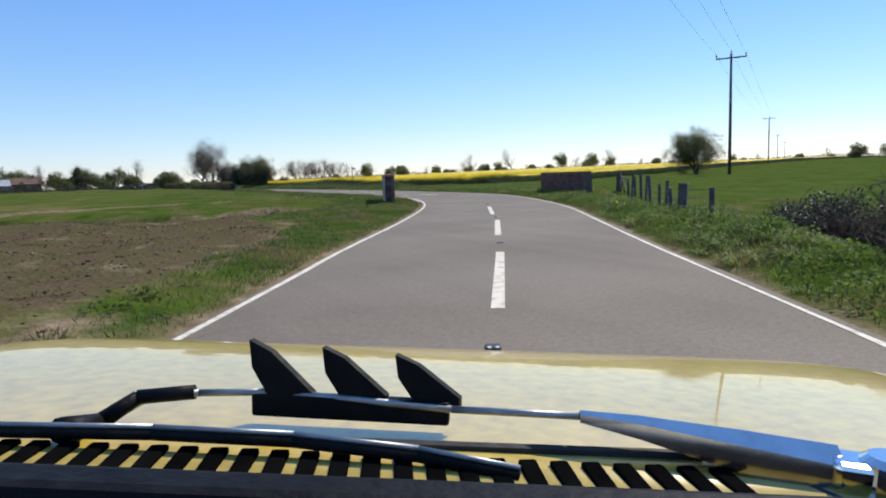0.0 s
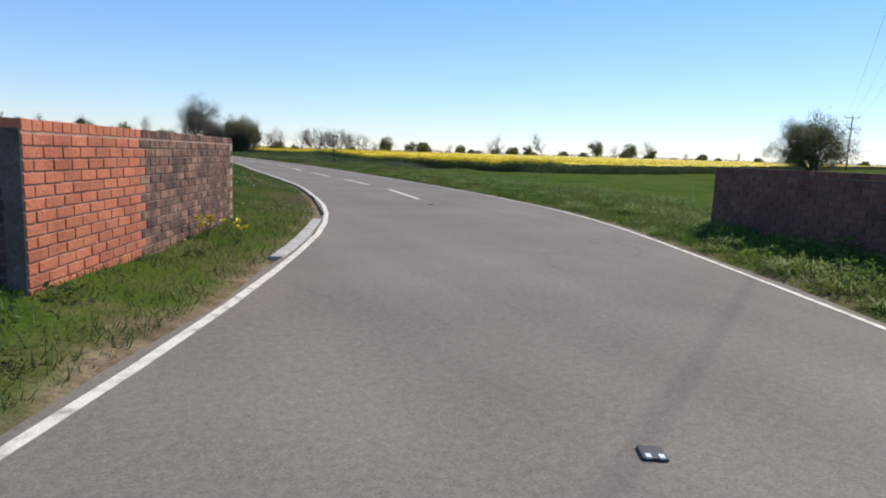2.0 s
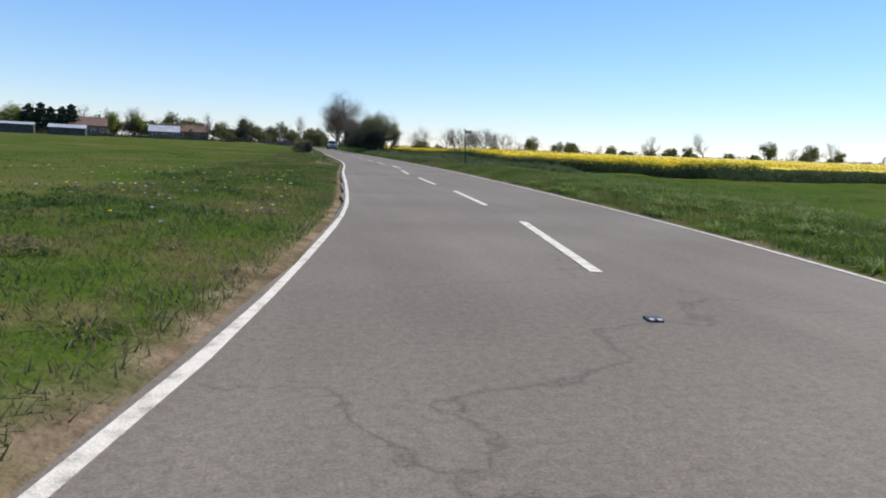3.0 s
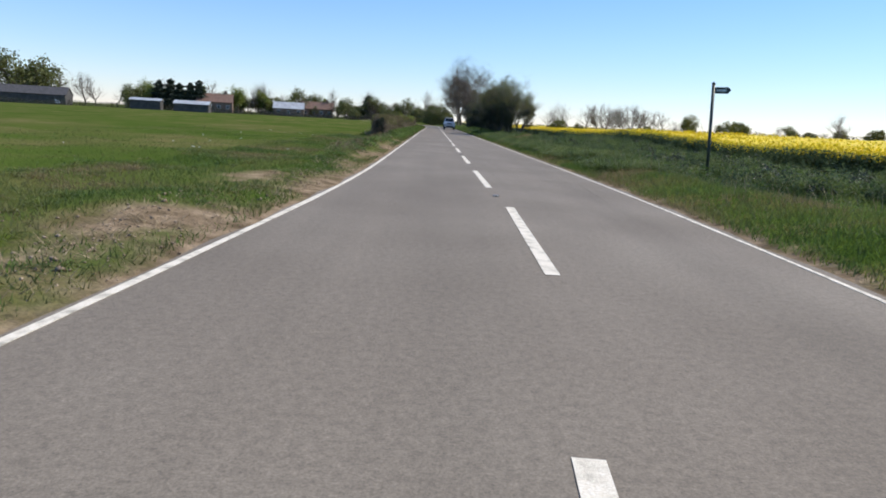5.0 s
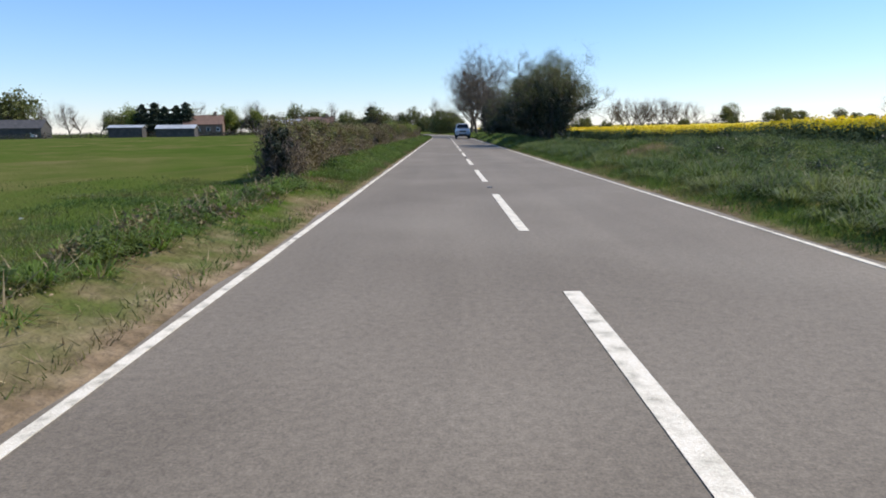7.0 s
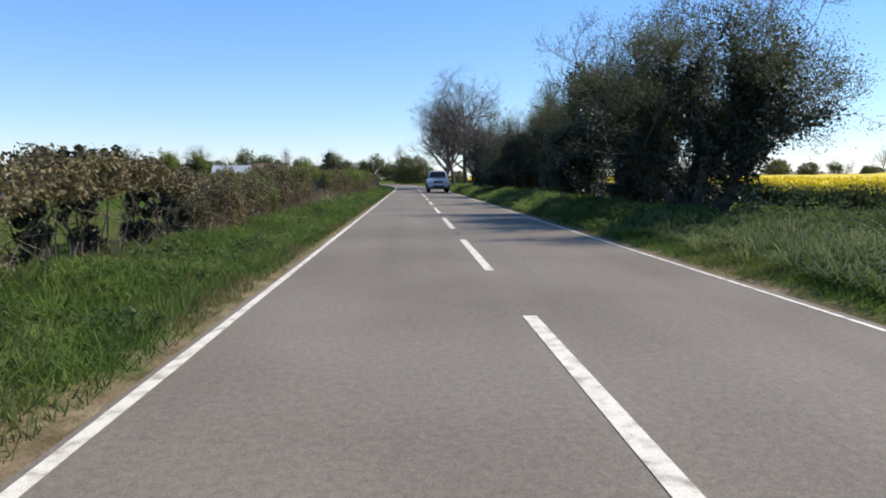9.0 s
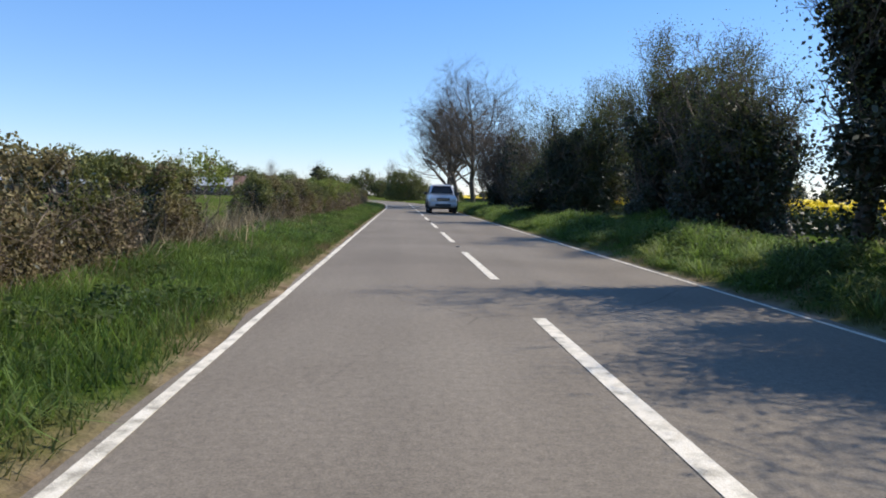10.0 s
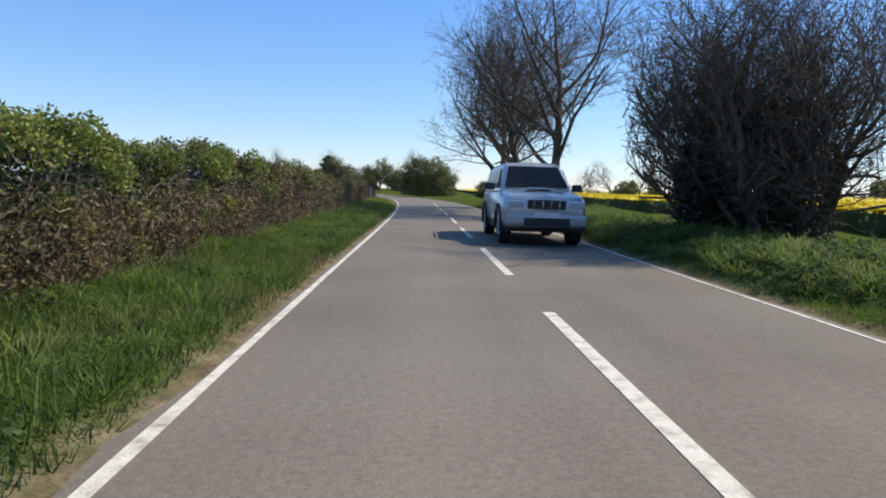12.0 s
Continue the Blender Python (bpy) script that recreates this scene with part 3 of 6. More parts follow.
def tree(name, at, height, spread, trunk_r, seed, label, leaf=None, leaf_size=0.05, leaf_each=3, leaf_spread=0.15, ivy=0, turn=0.0, category="tree", group="", reach=99.0, **how):
    """A tree of trunk and limbs, twigs, a crown of single leaves, and ivy round its stem where it has some."""
    rng = np.random.default_rng(seed)
    s, tips = grow(rng, height, spread, trunk_r, **how)
    s = s[np.hypot(s[:, 3], s[:, 4]) < reach * (1.15 - 0.5 * (s[:, 5] / height - 0.55) ** 2)]
    tips = tips[np.hypot(tips[:, 0], tips[:, 1]) < reach]
    ob = thing(name, at, turn, label, category, group)
    thick = s[:, 8] < 2
    tubes("trunk", s[thick, :8], BARK, ob, 7)
    if (~thick).any():
        tubes("bare_crown", s[~thick, :8], TWIG, ob, 3)
    if leaf is not None and leaf_each > 0:
        n = int(len(tips) * leaf_each)
        pick = tips[rng.integers(0, len(tips), n)] + rng.normal(size=(n, 3)) * leaf_spread
        leaves("crown", pick, leaf_size, leaf, ob, rng)
    if ivy:
        low = s[thick]
        w = rng.integers(0, len(low), ivy)
        f = rng.uniform(0, 1, ivy)[:, None]
        p = low[w, :3] * (1 - f) + low[w, 3:6] * f
        keep = p[:, 2] < height * rng.uniform(0.45, 0.75, ivy)
        p = p[keep] + rng.normal(size=(keep.sum(), 3)) * (0.10 + low[w, 6][keep][:, None] * 1.5)
        p[:, 2] = np.abs(p[:, 2])
        leaves("ivy", p, 0.042, LEAF_IVY_SHADE, ob, rng, 0.3)
    return ob


def clumps(rng, centres, radii, count):
    """Places of leaves on the outsides of many small clumps."""
    w = rng.choice(len(centres), count, p=radii ** 2 / (radii ** 2).sum())
    u = rng.normal(size=(count, 3))
    u /= np.linalg.norm(u, axis=1)[:, None]
    return centres[w] + u * (radii[w] * rng.uniform(0.5, 1.1, count))[:, None], w


def bush(name, at, size, count, seed, label, leaf, leaf_size=0.06, stems=30, category="bush", group="", turn=0.0, twigs=1.0, low=None):
    """A dense shrub: many stems from one root, leaves in clumps from the ground up, darker ivy low down where it has
    some, with shade put into its colour.
    """
    rng = np.random.default_rng(seed)
    ob = thing(name, at, turn, label, category, group)
    sx, sy, sz = size
    segs = []
    for i in range(int(stems * twigs)):
        p = np.array([rng.normal() * sx * 0.1, rng.normal() * sy * 0.1, -0.05])
        d = np.array([rng.normal() * 0.4 * sx / sz, rng.normal() * 0.4 * sy / sz, 1.0])
        length, r = sz * rng.uniform(0.7, 1.08), 0.03 * sz / 4 + 0.009
        for k in range(5):
            d = d + rng.normal(size=3) * 0.2
            d /= np.linalg.norm(d)
            q = p + d * length / 5
            segs.append((*p, *q, r * (1 - k * 0.18), r * (1 - (k + 1) * 0.18)))
            for j in range(3):
                e = d + rng.normal(size=3) * 0.8
                e /= np.linalg.norm(e)
                w = q + e * length * 0.16 * rng.uniform(0.5, 1.3)
                segs.append((*q, *w, r * 0.35, r * 0.12))
                for h in range(2):
                    g = e + rng.normal(size=3) * 0.7
                    segs.append((*w, *(w + g / np.linalg.norm(g) * length * 0.09), r * 0.14, r * 0.06))
            p = q
    segs = np.array(segs)
    segs = segs[(segs[:, 3] / (0.6 * sx)) ** 2 + (segs[:, 4] / (0.6 * sy)) ** 2 < 1]
    tagged(tubes("woody_frame", segs, TWIG, ob, 3), kind="stuff")
    bulk = (sx * sy * sz) ** (1 / 3)
    n = int(np.clip(26 * sx * sy * sz / bulk ** 3 + 5 * bulk ** 2, 26, 150))
    u = rng.uniform(0.04, 1.0, n) ** 0.9
    g = rng.uniform(0, 2 * math.pi, n)
    lobe = bulk * rng.uniform(0.07, 0.15, n) * (1.1 - 0.35 * u)
    out = np.sqrt(np.clip(1 - ((u - 0.36) / 0.7) ** 2, 0.06, 1)) * np.sqrt(rng.uniform(0.1, 1, n)) * rng.uniform(0.8, 1.12, n) * 0.44
    centres = np.column_stack([np.cos(g) * out * sx, np.sin(g) * out * sy, u * sz * rng.uniform(0.84, 0.98, n)])
    p, w = clumps(rng, centres, lobe, count)
    p[:, 2] = np.abs(p[:, 2])
    # lower clumps take dark ivy, which also paints the shade below the lit top
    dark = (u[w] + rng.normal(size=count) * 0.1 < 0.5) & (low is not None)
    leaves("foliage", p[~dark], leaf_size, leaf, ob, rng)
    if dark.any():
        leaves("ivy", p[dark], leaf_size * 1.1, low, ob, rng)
    return ob


def hedge(a, b, height, width, density, seed, label, leaf=None, leaf_size=0.026, open_foot=False, green=0.5):
    """A run of hedge between two ground points: woody stems, pale cut twigs, and small leaves in ragged clumps with hollows."""
    leaf = leaf or LEAF_HEDGE
    rng = np.random.default_rng(seed)
    a, b = np.array(a, float), np.array(b, float)
    length = np.linalg.norm(b - a)
    turn = math.atan2(b[1] - a[1], b[0] - a[0])
    ob = thing("hedge", (*a, land1(*a)), turn, label, "hedge", "roadside hedge")
    n = int(length * (3 if open_foot else 13))
    segs, pale = [], []
    for i in range(n):
        p = np.array([rng.uniform(0, length), rng.normal() * width * 0.16, -0.1])
        d = np.array([rng.normal() * 0.4, rng.normal() * 0.25, 1.0])
        r = rng.uniform(0.008, 0.02)
        for k in range(4):
            d = d + rng.normal(size=3) * 0.3
            d /= np.linalg.norm(d)
            q = p + d * height * 0.235
            q[1] = np.clip(q[1], -width * 0.4, width * 0.4)
            segs.append((*p, *q, r * (1 - 0.2 * k), r * (0.8 - 0.2 * k)))
            for j in range(0 if open_foot and k < 2 else 6):
                e = rng.normal(size=3) * [1.2, 1, 0.7] + [0, 0, 0.1]
                e /= np.linalg.norm(e)
                o = p + (q - p) * rng.uniform()
                w = o + e * rng.uniform(0.12, 0.42)
                w[1] = np.clip(w[1], -width * 0.62, width * 0.62)
                pale.append((*o, *w, 0.0042, 0.002))
            p = q
    for i in range(0 if open_foot else int(length * 3)):
        p = np.array([rng.uniform(0, length), rng.choice([-1, 1]) * width * rng.uniform(0.3, 0.52), height * rng.uniform(0.1, 0.95)])
        d = np.array([rng.normal(), rng.normal() * 0.15, rng.normal() * 0.45])
        d /= np.linalg.norm(d)
        for k in range(3):
            q = p + d * rng.uniform(0.08, 0.2)
            pale.append((*p, *q, 0.008 - 0.002 * k, 0.006 - 0.002 * k))
            p, d = q, d + rng.normal(size=3) * 0.3
            d /= np.linalg.norm(d)
    if not open_foot:
        k = int(length * 150)
        o = np.column_stack([rng.uniform(0, length, k), rng.choice([-1, 1], k) * width * rng.uniform(0.2, 0.5, k), height * rng.beta(1.2, 2.2, k)])
        e = rng.normal(size=(k, 3)) * [0.5, 0.35, 0.9]
        e *= (rng.uniform(0.1, 0.3, k) / np.linalg.norm(e, axis=1))[:, None]
        pale += np.column_stack([o, np.maximum(o + e, [-9, -9, 0.01]), np.full(k, 0.003), np.full(k, 0.0015)]).tolist()
    tagged(tubes("woody_frame", segs, TWIG, ob, 4), kind="stuff")
    tagged(tubes("twig_mass", pale, HEDGE_TWIG, ob, 3), kind="stuff")
    m = int(length * density)
    n = max(12, int(length * 30))
    x = rng.uniform(0, length, n)
    top = height * (1 + 0.05 * np.sin(x * 1.3 + seed) + 0.05 * np.sin(x * 3.1 + 2 * seed) + 0.04 * rng.normal(size=n))
    z = np.where(rng.uniform(size=n) < 0.3, top * 0.93, top * (1 - rng.beta(1.1, 1.5, n) * 0.95))
    if open_foot:
        z = top * rng.uniform(0.72, 0.97, n)
    side = width * 0.5 * (0.62 + 0.3 * np.sin(x * 2.1 + z * 2.3 + seed)) * np.clip(0.6 + z / height * 0.5, 0, 1)
    y = np.where(z > top * 0.9, rng.uniform(-1, 1, n), rng.choice([-1, 1], n)) * side
    r = rng.uniform(0.09, 0.2, n)
    p, w = clumps(rng, np.column_stack([x, y, z]), r, int(m * 1.9))
    p[:, 2] = np.abs(p[:, 2])
    fresh = rng.uniform(size=n) < np.clip(green * (0.35 + 1.1 * z / height) + 0.25 * np.sin(x * 0.9 + seed), 0.04, 0.97)
    leaves("foliage", p[fresh[w]], leaf_size, leaf, ob, rng)
    leaves("dry_leaves", p[~fresh[w]], leaf_size, LEAF_BROWN, ob, rng)
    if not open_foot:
        # near-black leaves in the core put the hollows' shade into colour
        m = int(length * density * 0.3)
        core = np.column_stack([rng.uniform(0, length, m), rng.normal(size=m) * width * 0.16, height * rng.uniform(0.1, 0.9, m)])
        leaves("inner_leaves", core, leaf_size * 1.2, LEAF_IVY_SHADE, ob, rng)
        m = int(length * density * 0.7)
        x, z = rng.uniform(0, length, m), height * 0.62 * rng.beta(1.1, 1.6, m)
        foot = np.column_stack([x, rng.choice([-1, 1], m) * width * (0.36 + 0.08 * np.sin(x * 2.7 + seed)) * rng.uniform(0.7, 1.1, m), z])
        leaves("dry_foot", foot, leaf_size, LEAF_BROWN, ob, rng)
    return ob


# ---------------------------------------------------------------- bridge parapets
def parapet(at, turn, length, height, thick, mats, label, group, red_length, mortar=MORTAR):
    """A brick wall of single bricks over a mortar core, with a flat brick top."""
    wall = thing("brick_parapet", at, turn, label, "wall", group)
    core = bmesh.new()
    box(core, (length - 0.004, thick - 0.006, height + 0.2), (length / 2 - 0.002, 0, height / 2 - 0.12))
    part("core", core, mortar, wall)
    joint = bmesh.new()
    box(joint, (0.004, thick - 0.02, height + 0.1), (-0.003, 0, height / 2 - 0.06))
    part("end_joint", joint, MORTAR_DARK, wall, "dark mortar on the wall's end")
    rng = np.random.default_rng(int(length * 10))
    courses = int((height) / 0.075)
    full = {}
    for mat in dict.fromkeys(mats):
        for kind, size in (("s", (0.212, 0.104, 0.064)), ("h", (0.1, 0.104, 0.064)), ("e", (0.104, thick - 0.118, 0.064))):
            bm = bmesh.new()
            box(bm, size, bevel=0.006)
            me = bpy.data.meshes.new("brick")
            bm.to_mesh(me)
            bm.free()
            me.materials.append(mat)
            full[(mat, kind)] = me
    places = []
    for c in range(courses):
        z = c * 0.075 + 0.02
        x = 0.108 if c % 2 else 0.221
        if c % 2 == 0:
            places.append((0.052, -thick / 2 + 0.045, z, "h"))
        while x < length - 0.1:
            places.append((x, -thick / 2 + 0.045, z, "s"))
            x += 0.225
        places.append((0.045, 0.052, z, "e"))
    places.sort(key=lambda p: -p[2])
    for n, (x, y, z, kind) in enumerate(places):
        mat = mats[2] if kind == "e" else mats[0] if x < red_length else mats[1]
        ob = new("brick", full[(mat, kind)])
        ob.parent = wall
        ob.location = (x + rng.normal() * 0.002, y + rng.normal() * 0.0012, z)
        ob.rotation_euler = (0, 0, rng.normal() * 0.006)
    caps = {}
    for mat in dict.fromkeys(mats):
        bm = bmesh.new()
        box(bm, (0.107, thick + 0.004, 0.068), bevel=0.006)
        caps[mat] = bpy.data.meshes.new("coping_brick")
        bm.to_mesh(caps[mat])
        bm.free()
        caps[mat].materials.append(mat)
    for i in range(int(length / 0.115)):
        x = 0.06 + i * 0.115
        ob = new("coping_brick", caps[mats[0] if x < red_length else mats[1]])
        ob.parent = wall
        ob.location = (x, 0, courses * 0.075 + 0.026)
        ob.rotation_euler = (0, rng.normal() * 0.008, 0)
    return wall


# ---------------------------------------------------------------- poles, wires
def power_pole(at, height, label, turn):
    ob = thing("power_pole", at, turn, label, "utility pole", "power line")
    bm = bmesh.new()
    rod(bm, (0, 0, -0.3), (0, 0, height), 0.15, 0.1, 12)
    part("pole", bm, POLE_WOOD, ob, smooth=True)
    bm = bmesh.new()
    box(bm, (2.6, 0.1, 0.12), (0, -0.12, height - 0.35), bevel=0.01)
    part("crossarm", bm, POLE_WOOD, ob)
    for x, z in ((-1.22, height - 0.29), (0.0, height), (1.22, height - 0.29)):
        bm = bmesh.new()
        rod(bm, (x, -0.12 if x else 0, z), (x, -0.12 if x else 0, z + 0.14), 0.02, 0.02, 8)
        rod(bm, (x, -0.12 if x else 0, z + 0.12), (x, -0.12 if x else 0, z + 0.2), 0.075, 0.06, 10)
        rod(bm, (x, -0.12 if x else 0, z + 0.2), (x, -0.12 if x else 0, z + 0.3), 0.06, 0.04, 10)
        part("insulator", bm, CERAMIC, ob, smooth=True)
    return ob


def wire(a, b, sag, r=0.008):
    a, b = Vector(a), Vector(b)
    bm = bmesh.new()
    pts = [a.lerp(b, i / 24) - Vector((0, 0, sag * 4 * (i / 24) * (1 - i / 24))) for i in range(25)]
    for p, q in zip(pts, pts[1:]):
        rod(bm, p, q, r, r, 4)
    return tagged(part("power_wire", bm, WIRE), "thin dark overhead power wire", "wire", "power line")


# ---------------------------------------------------------------- rape field
def rape_south(x):
    return -7.0 + (x - 14) * 0.42


def swing(y):
    """How far the crop's road side lies off its line."""
    return 4.0 * (1 - smooth_step(y, -2, 20))


def rape_field():
    """Rapeseed east of the road: stems at the near edges, a flowering canopy, loose heads on it."""
    rng = np.random.default_rng(7)
    ob = thing("rapeseed_crop", (0, 0, 0), 0, "yellow flowering rapeseed crop in a wide field", "crop", kind="stuff")
    xs = np.concatenate([np.arange(14, 60, 1.0), 60 + np.cumsum(1.0 * 1.13 ** np.arange(33))])
    ss = np.concatenate([np.arange(0, 130, 1.5), 130 + np.cumsum(1.5 * 1.13 ** np.arange(28))])
    gx, gs = np.meshgrid(xs, ss)
    gx = gx + np.where(gx < 14.5, 0.5 * wave(gx, gs, 2.0, 3), 0)
    gx = gx + swing(gs + rape_south(gx)) * np.exp(-(gx - 14) / 10)
    x, y = gx.ravel(), (gs + rape_south(gx)).ravel()
    z = land(x, y) + 0.85 + rng.normal(size=x.shape) * 0.06
    nx, ny = len(xs), len(ss)
    i = (np.arange(ny - 1)[:, None] * nx + np.arange(nx - 1)[None]).ravel()
    mesh_object("flower_canopy", np.stack([x, y, z], 1), np.stack([i, i + 1, i + nx + 1, i + nx], 1), RAPE_YELLOW, ob)
    zz, xx, yy = (v.reshape(ny, nx) for v in (z, x, y))
    for rim in (np.stack([xx[0], yy[0], zz[0]], 1), np.stack([xx[:, 0], yy[:, 0], zz[:, 0]], 1)):
        low = rim.copy()
        low[:, 2] = land(rim[:, 0], rim[:, 1]) - 0.1
        rim = rim - [0, 0, 0.12]
        m = len(rim)
        mesh_object("stem_wall", np.vstack([low, rim]), [(k, k + 1, m + k + 1, m + k) for k in range(m - 1)], RAPE_GREEN, ob)
    count = 60000
    x = np.where(rng.uniform(size=count) < 0.6, 13.6 + rng.exponential(5, count), 14 + rng.exponential(40, count))
    s = np.where(x > 30, rng.exponential(25, count), rng.uniform(-0.4, 150, count))
    y = s + rape_south(x)
    x = x + swing(y) * np.exp(-(x - 13.6) / 10)
    edge = np.minimum(x - 13.6, s + 0.5)
    top = rng.uniform(size=count) < np.where(edge < 2, 0.4, 0.85)
    z = land(x, y) + np.where(top, rng.uniform(0.72, 1.05, count), rng.uniform(0.05, 0.75, count))
    p = np.stack([x, y, z], 1)
    leaves("flower_heads", p[top], 0.075, RAPE_YELLOW, ob, rng)
    leaves("plant_leaves", p[~top], 0.1, RAPE_GREEN, ob, rng)
    n = 70000
    y = rng.uniform(-10, 75, n)
    x = 13.75 + rng.normal(size=n) * 0.3
    south = rng.uniform(size=n) < 0.35
    x = np.where(south, rng.uniform(18, 70, n), x + swing(y))
    y = np.where(south, rape_south(x) - 0.2 + rng.normal(size=n) * 0.25, y)
    leaves("edge_leaves", np.stack([x, y, land(x, y) + 0.86 * rng.beta(1.5, 1.2, n)], 1), 0.055, RAPE_GREEN, ob, rng)
    n = 16000
    y = rng.uniform(-10, 75, n)
    x = 13.8 + rng.normal(size=n) * 0.35 + swing(y)
    leaves("edge_flowers", np.stack([x, y, land(x, y) + 0.55 + 0.4 * rng.beta(2.2, 1, n)], 1), 0.05, RAPE_YELLOW, ob, rng)
    return ob


# ---------------------------------------------------------------- fences
def fence_post(at, height, width, lean, label):
    ob = thing("fence_post", at, 0.6, label, "fence post", "field fence")
    bm = bmesh.new()
    box(bm, (width, width * 0.85, height + 0.3), (0, 0, height / 2 - 0.15), bevel=width * 0.08)
    o = part("post", bm, WOOD_GREY, ob)
    o.rotation_euler = (lean, lean * 0.6, 0)
    return ob


def fence_wire(points, label):
    bm = bmesh.new()
    for p, q in zip(points, points[1:]):
        rod(bm, p, q, 0.004, 0.004, 4)
    return tagged(part("fence_wire", bm, WIRE), label, "wire", "field fence")


def field_gate(a, b, height):
    """A low tubular steel gate with braced frame."""
    a, b = Vector((*a, land1(*a))), Vector((*b, land1(*b)))
    ob = thing("field_gate", a, 0, "weathered tubular steel field gate with slanting braces", "gate")
    d = b - a
    up = Vector((0, 0, 1))
    for name, p, q, r in (("top_rail", up * height, d + up * height, 0.03), ("bottom_rail", up * 0.18, d + up * 0.18, 0.022), ("middle_rail", up * 0.5, d + up * 0.5, 0.018),
                          ("gate_post", up * -0.2, up * (height + 0.08), 0.05), ("gate_post", d + up * -0.2, d + up * (height + 0.08), 0.05),
                          ("brace", d * 0.28 + up * 0.05, d * 0.45 + up * height, 0.025), ("brace", d * 0.62 + up * 0.05, d * 0.45 + up * height, 0.025)):
        bm = bmesh.new()
        rod(bm, p, q, r, r, 8)
        part(name, bm, WOOD_GREY, ob, smooth=True)
    return ob


def fingerpost(at, top):
    ob = thing("footpath_sign", at, 0, "dark green footpath fingerpost standing in rough grass", "signpost")
    ob.matrix_world = ob.matrix_world @ Matrix.Rotation(radians(-3.2), 4, "Y") @ Matrix.Translation((0, 0, top - 2.13))
    bm = bmesh.new()
    rod(bm, (0, 0, 2.0 - top), (0, 0, 2.12), 0.038, 0.038, 10)
    part("post", bm, SIGN_GREEN, ob, smooth=True)
    bm = bmesh.new()
    outline = [(0.03, 1.9), (0.36, 1.9), (0.43, 1.975), (0.36, 2.05), (0.03, 2.05)]
    front = [bm.verts.new((x, -0.02, z)) for x, z in outline]
    back = [bm.verts.new((x, 0.02, z)) for x, z in outline]
    bm.faces.new(front), bm.faces.new(back[::-1])
    for k in range(5):
        bm.faces.new((front[k], back[k], back[(k + 1) % 5], front[(k + 1) % 5]))
    part("finger", bm, SIGN_GREEN, ob)
    bm = bmesh.new()
    box(bm, (0.24, 0.004, 0.045), (0.19, -0.023, 1.975))
    part("lettering_bar", bm, SIGN_PALE, ob, "pale bar of lettering")
    bm = bmesh.new()
    bmesh.ops.create_uvsphere(bm, u_segments=10, v_segments=6, radius=0.045, matrix=Matrix.Translation((0, 0, 2.13)))
    part("cap", bm, SIGN_GREEN, ob, smooth=True)
    return ob


SIGN_GREEN = material("dark_green_paint", [(0.02, 0.03, 0.025), (0.035, 0.05, 0.04)], 8, 0.5, 0.1)
SIGN_PALE = material("pale_paint", [(0.5, 0.5, 0.45), (0.62, 0.62, 0.56)], 8, 0.6, 0.1)


# ---------------------------------------------------------------- buildings
ROOF_RED = material("clay_tiles", [(0.11, 0.065, 0.048), (0.17, 0.1, 0.07)], 1.5, 0.85, 0.4)
ROOF_GREY = material("sheet_roof", [(0.26, 0.27, 0.285), (0.38, 0.4, 0.42)], 0.8, 0.6, 0.2)
ROOF_DARK = material("dark_slate", [(0.045, 0.045, 0.048), (0.08, 0.078, 0.08)], 1.2, 0.9, 0.3, spec=0.15)
WALL_BRICK = material("house_brick", [(0.15, 0.095, 0.07), (0.22, 0.145, 0.105)], 1.0, 0.9, 0.3)
WALL_DARK = material("dark_boards", [(0.045, 0.04, 0.038), (0.08, 0.07, 0.062)], 1.0, 0.85, 0.3)
PANE = material("window_glass", [(0.03, 0.035, 0.04), (0.05, 0.055, 0.06)], 2, 0.08, 0)
FRAME_WHITE = material("white_frame", [(0.7, 0.7, 0.68), (0.78, 0.78, 0.76)], 4, 0.5, 0)


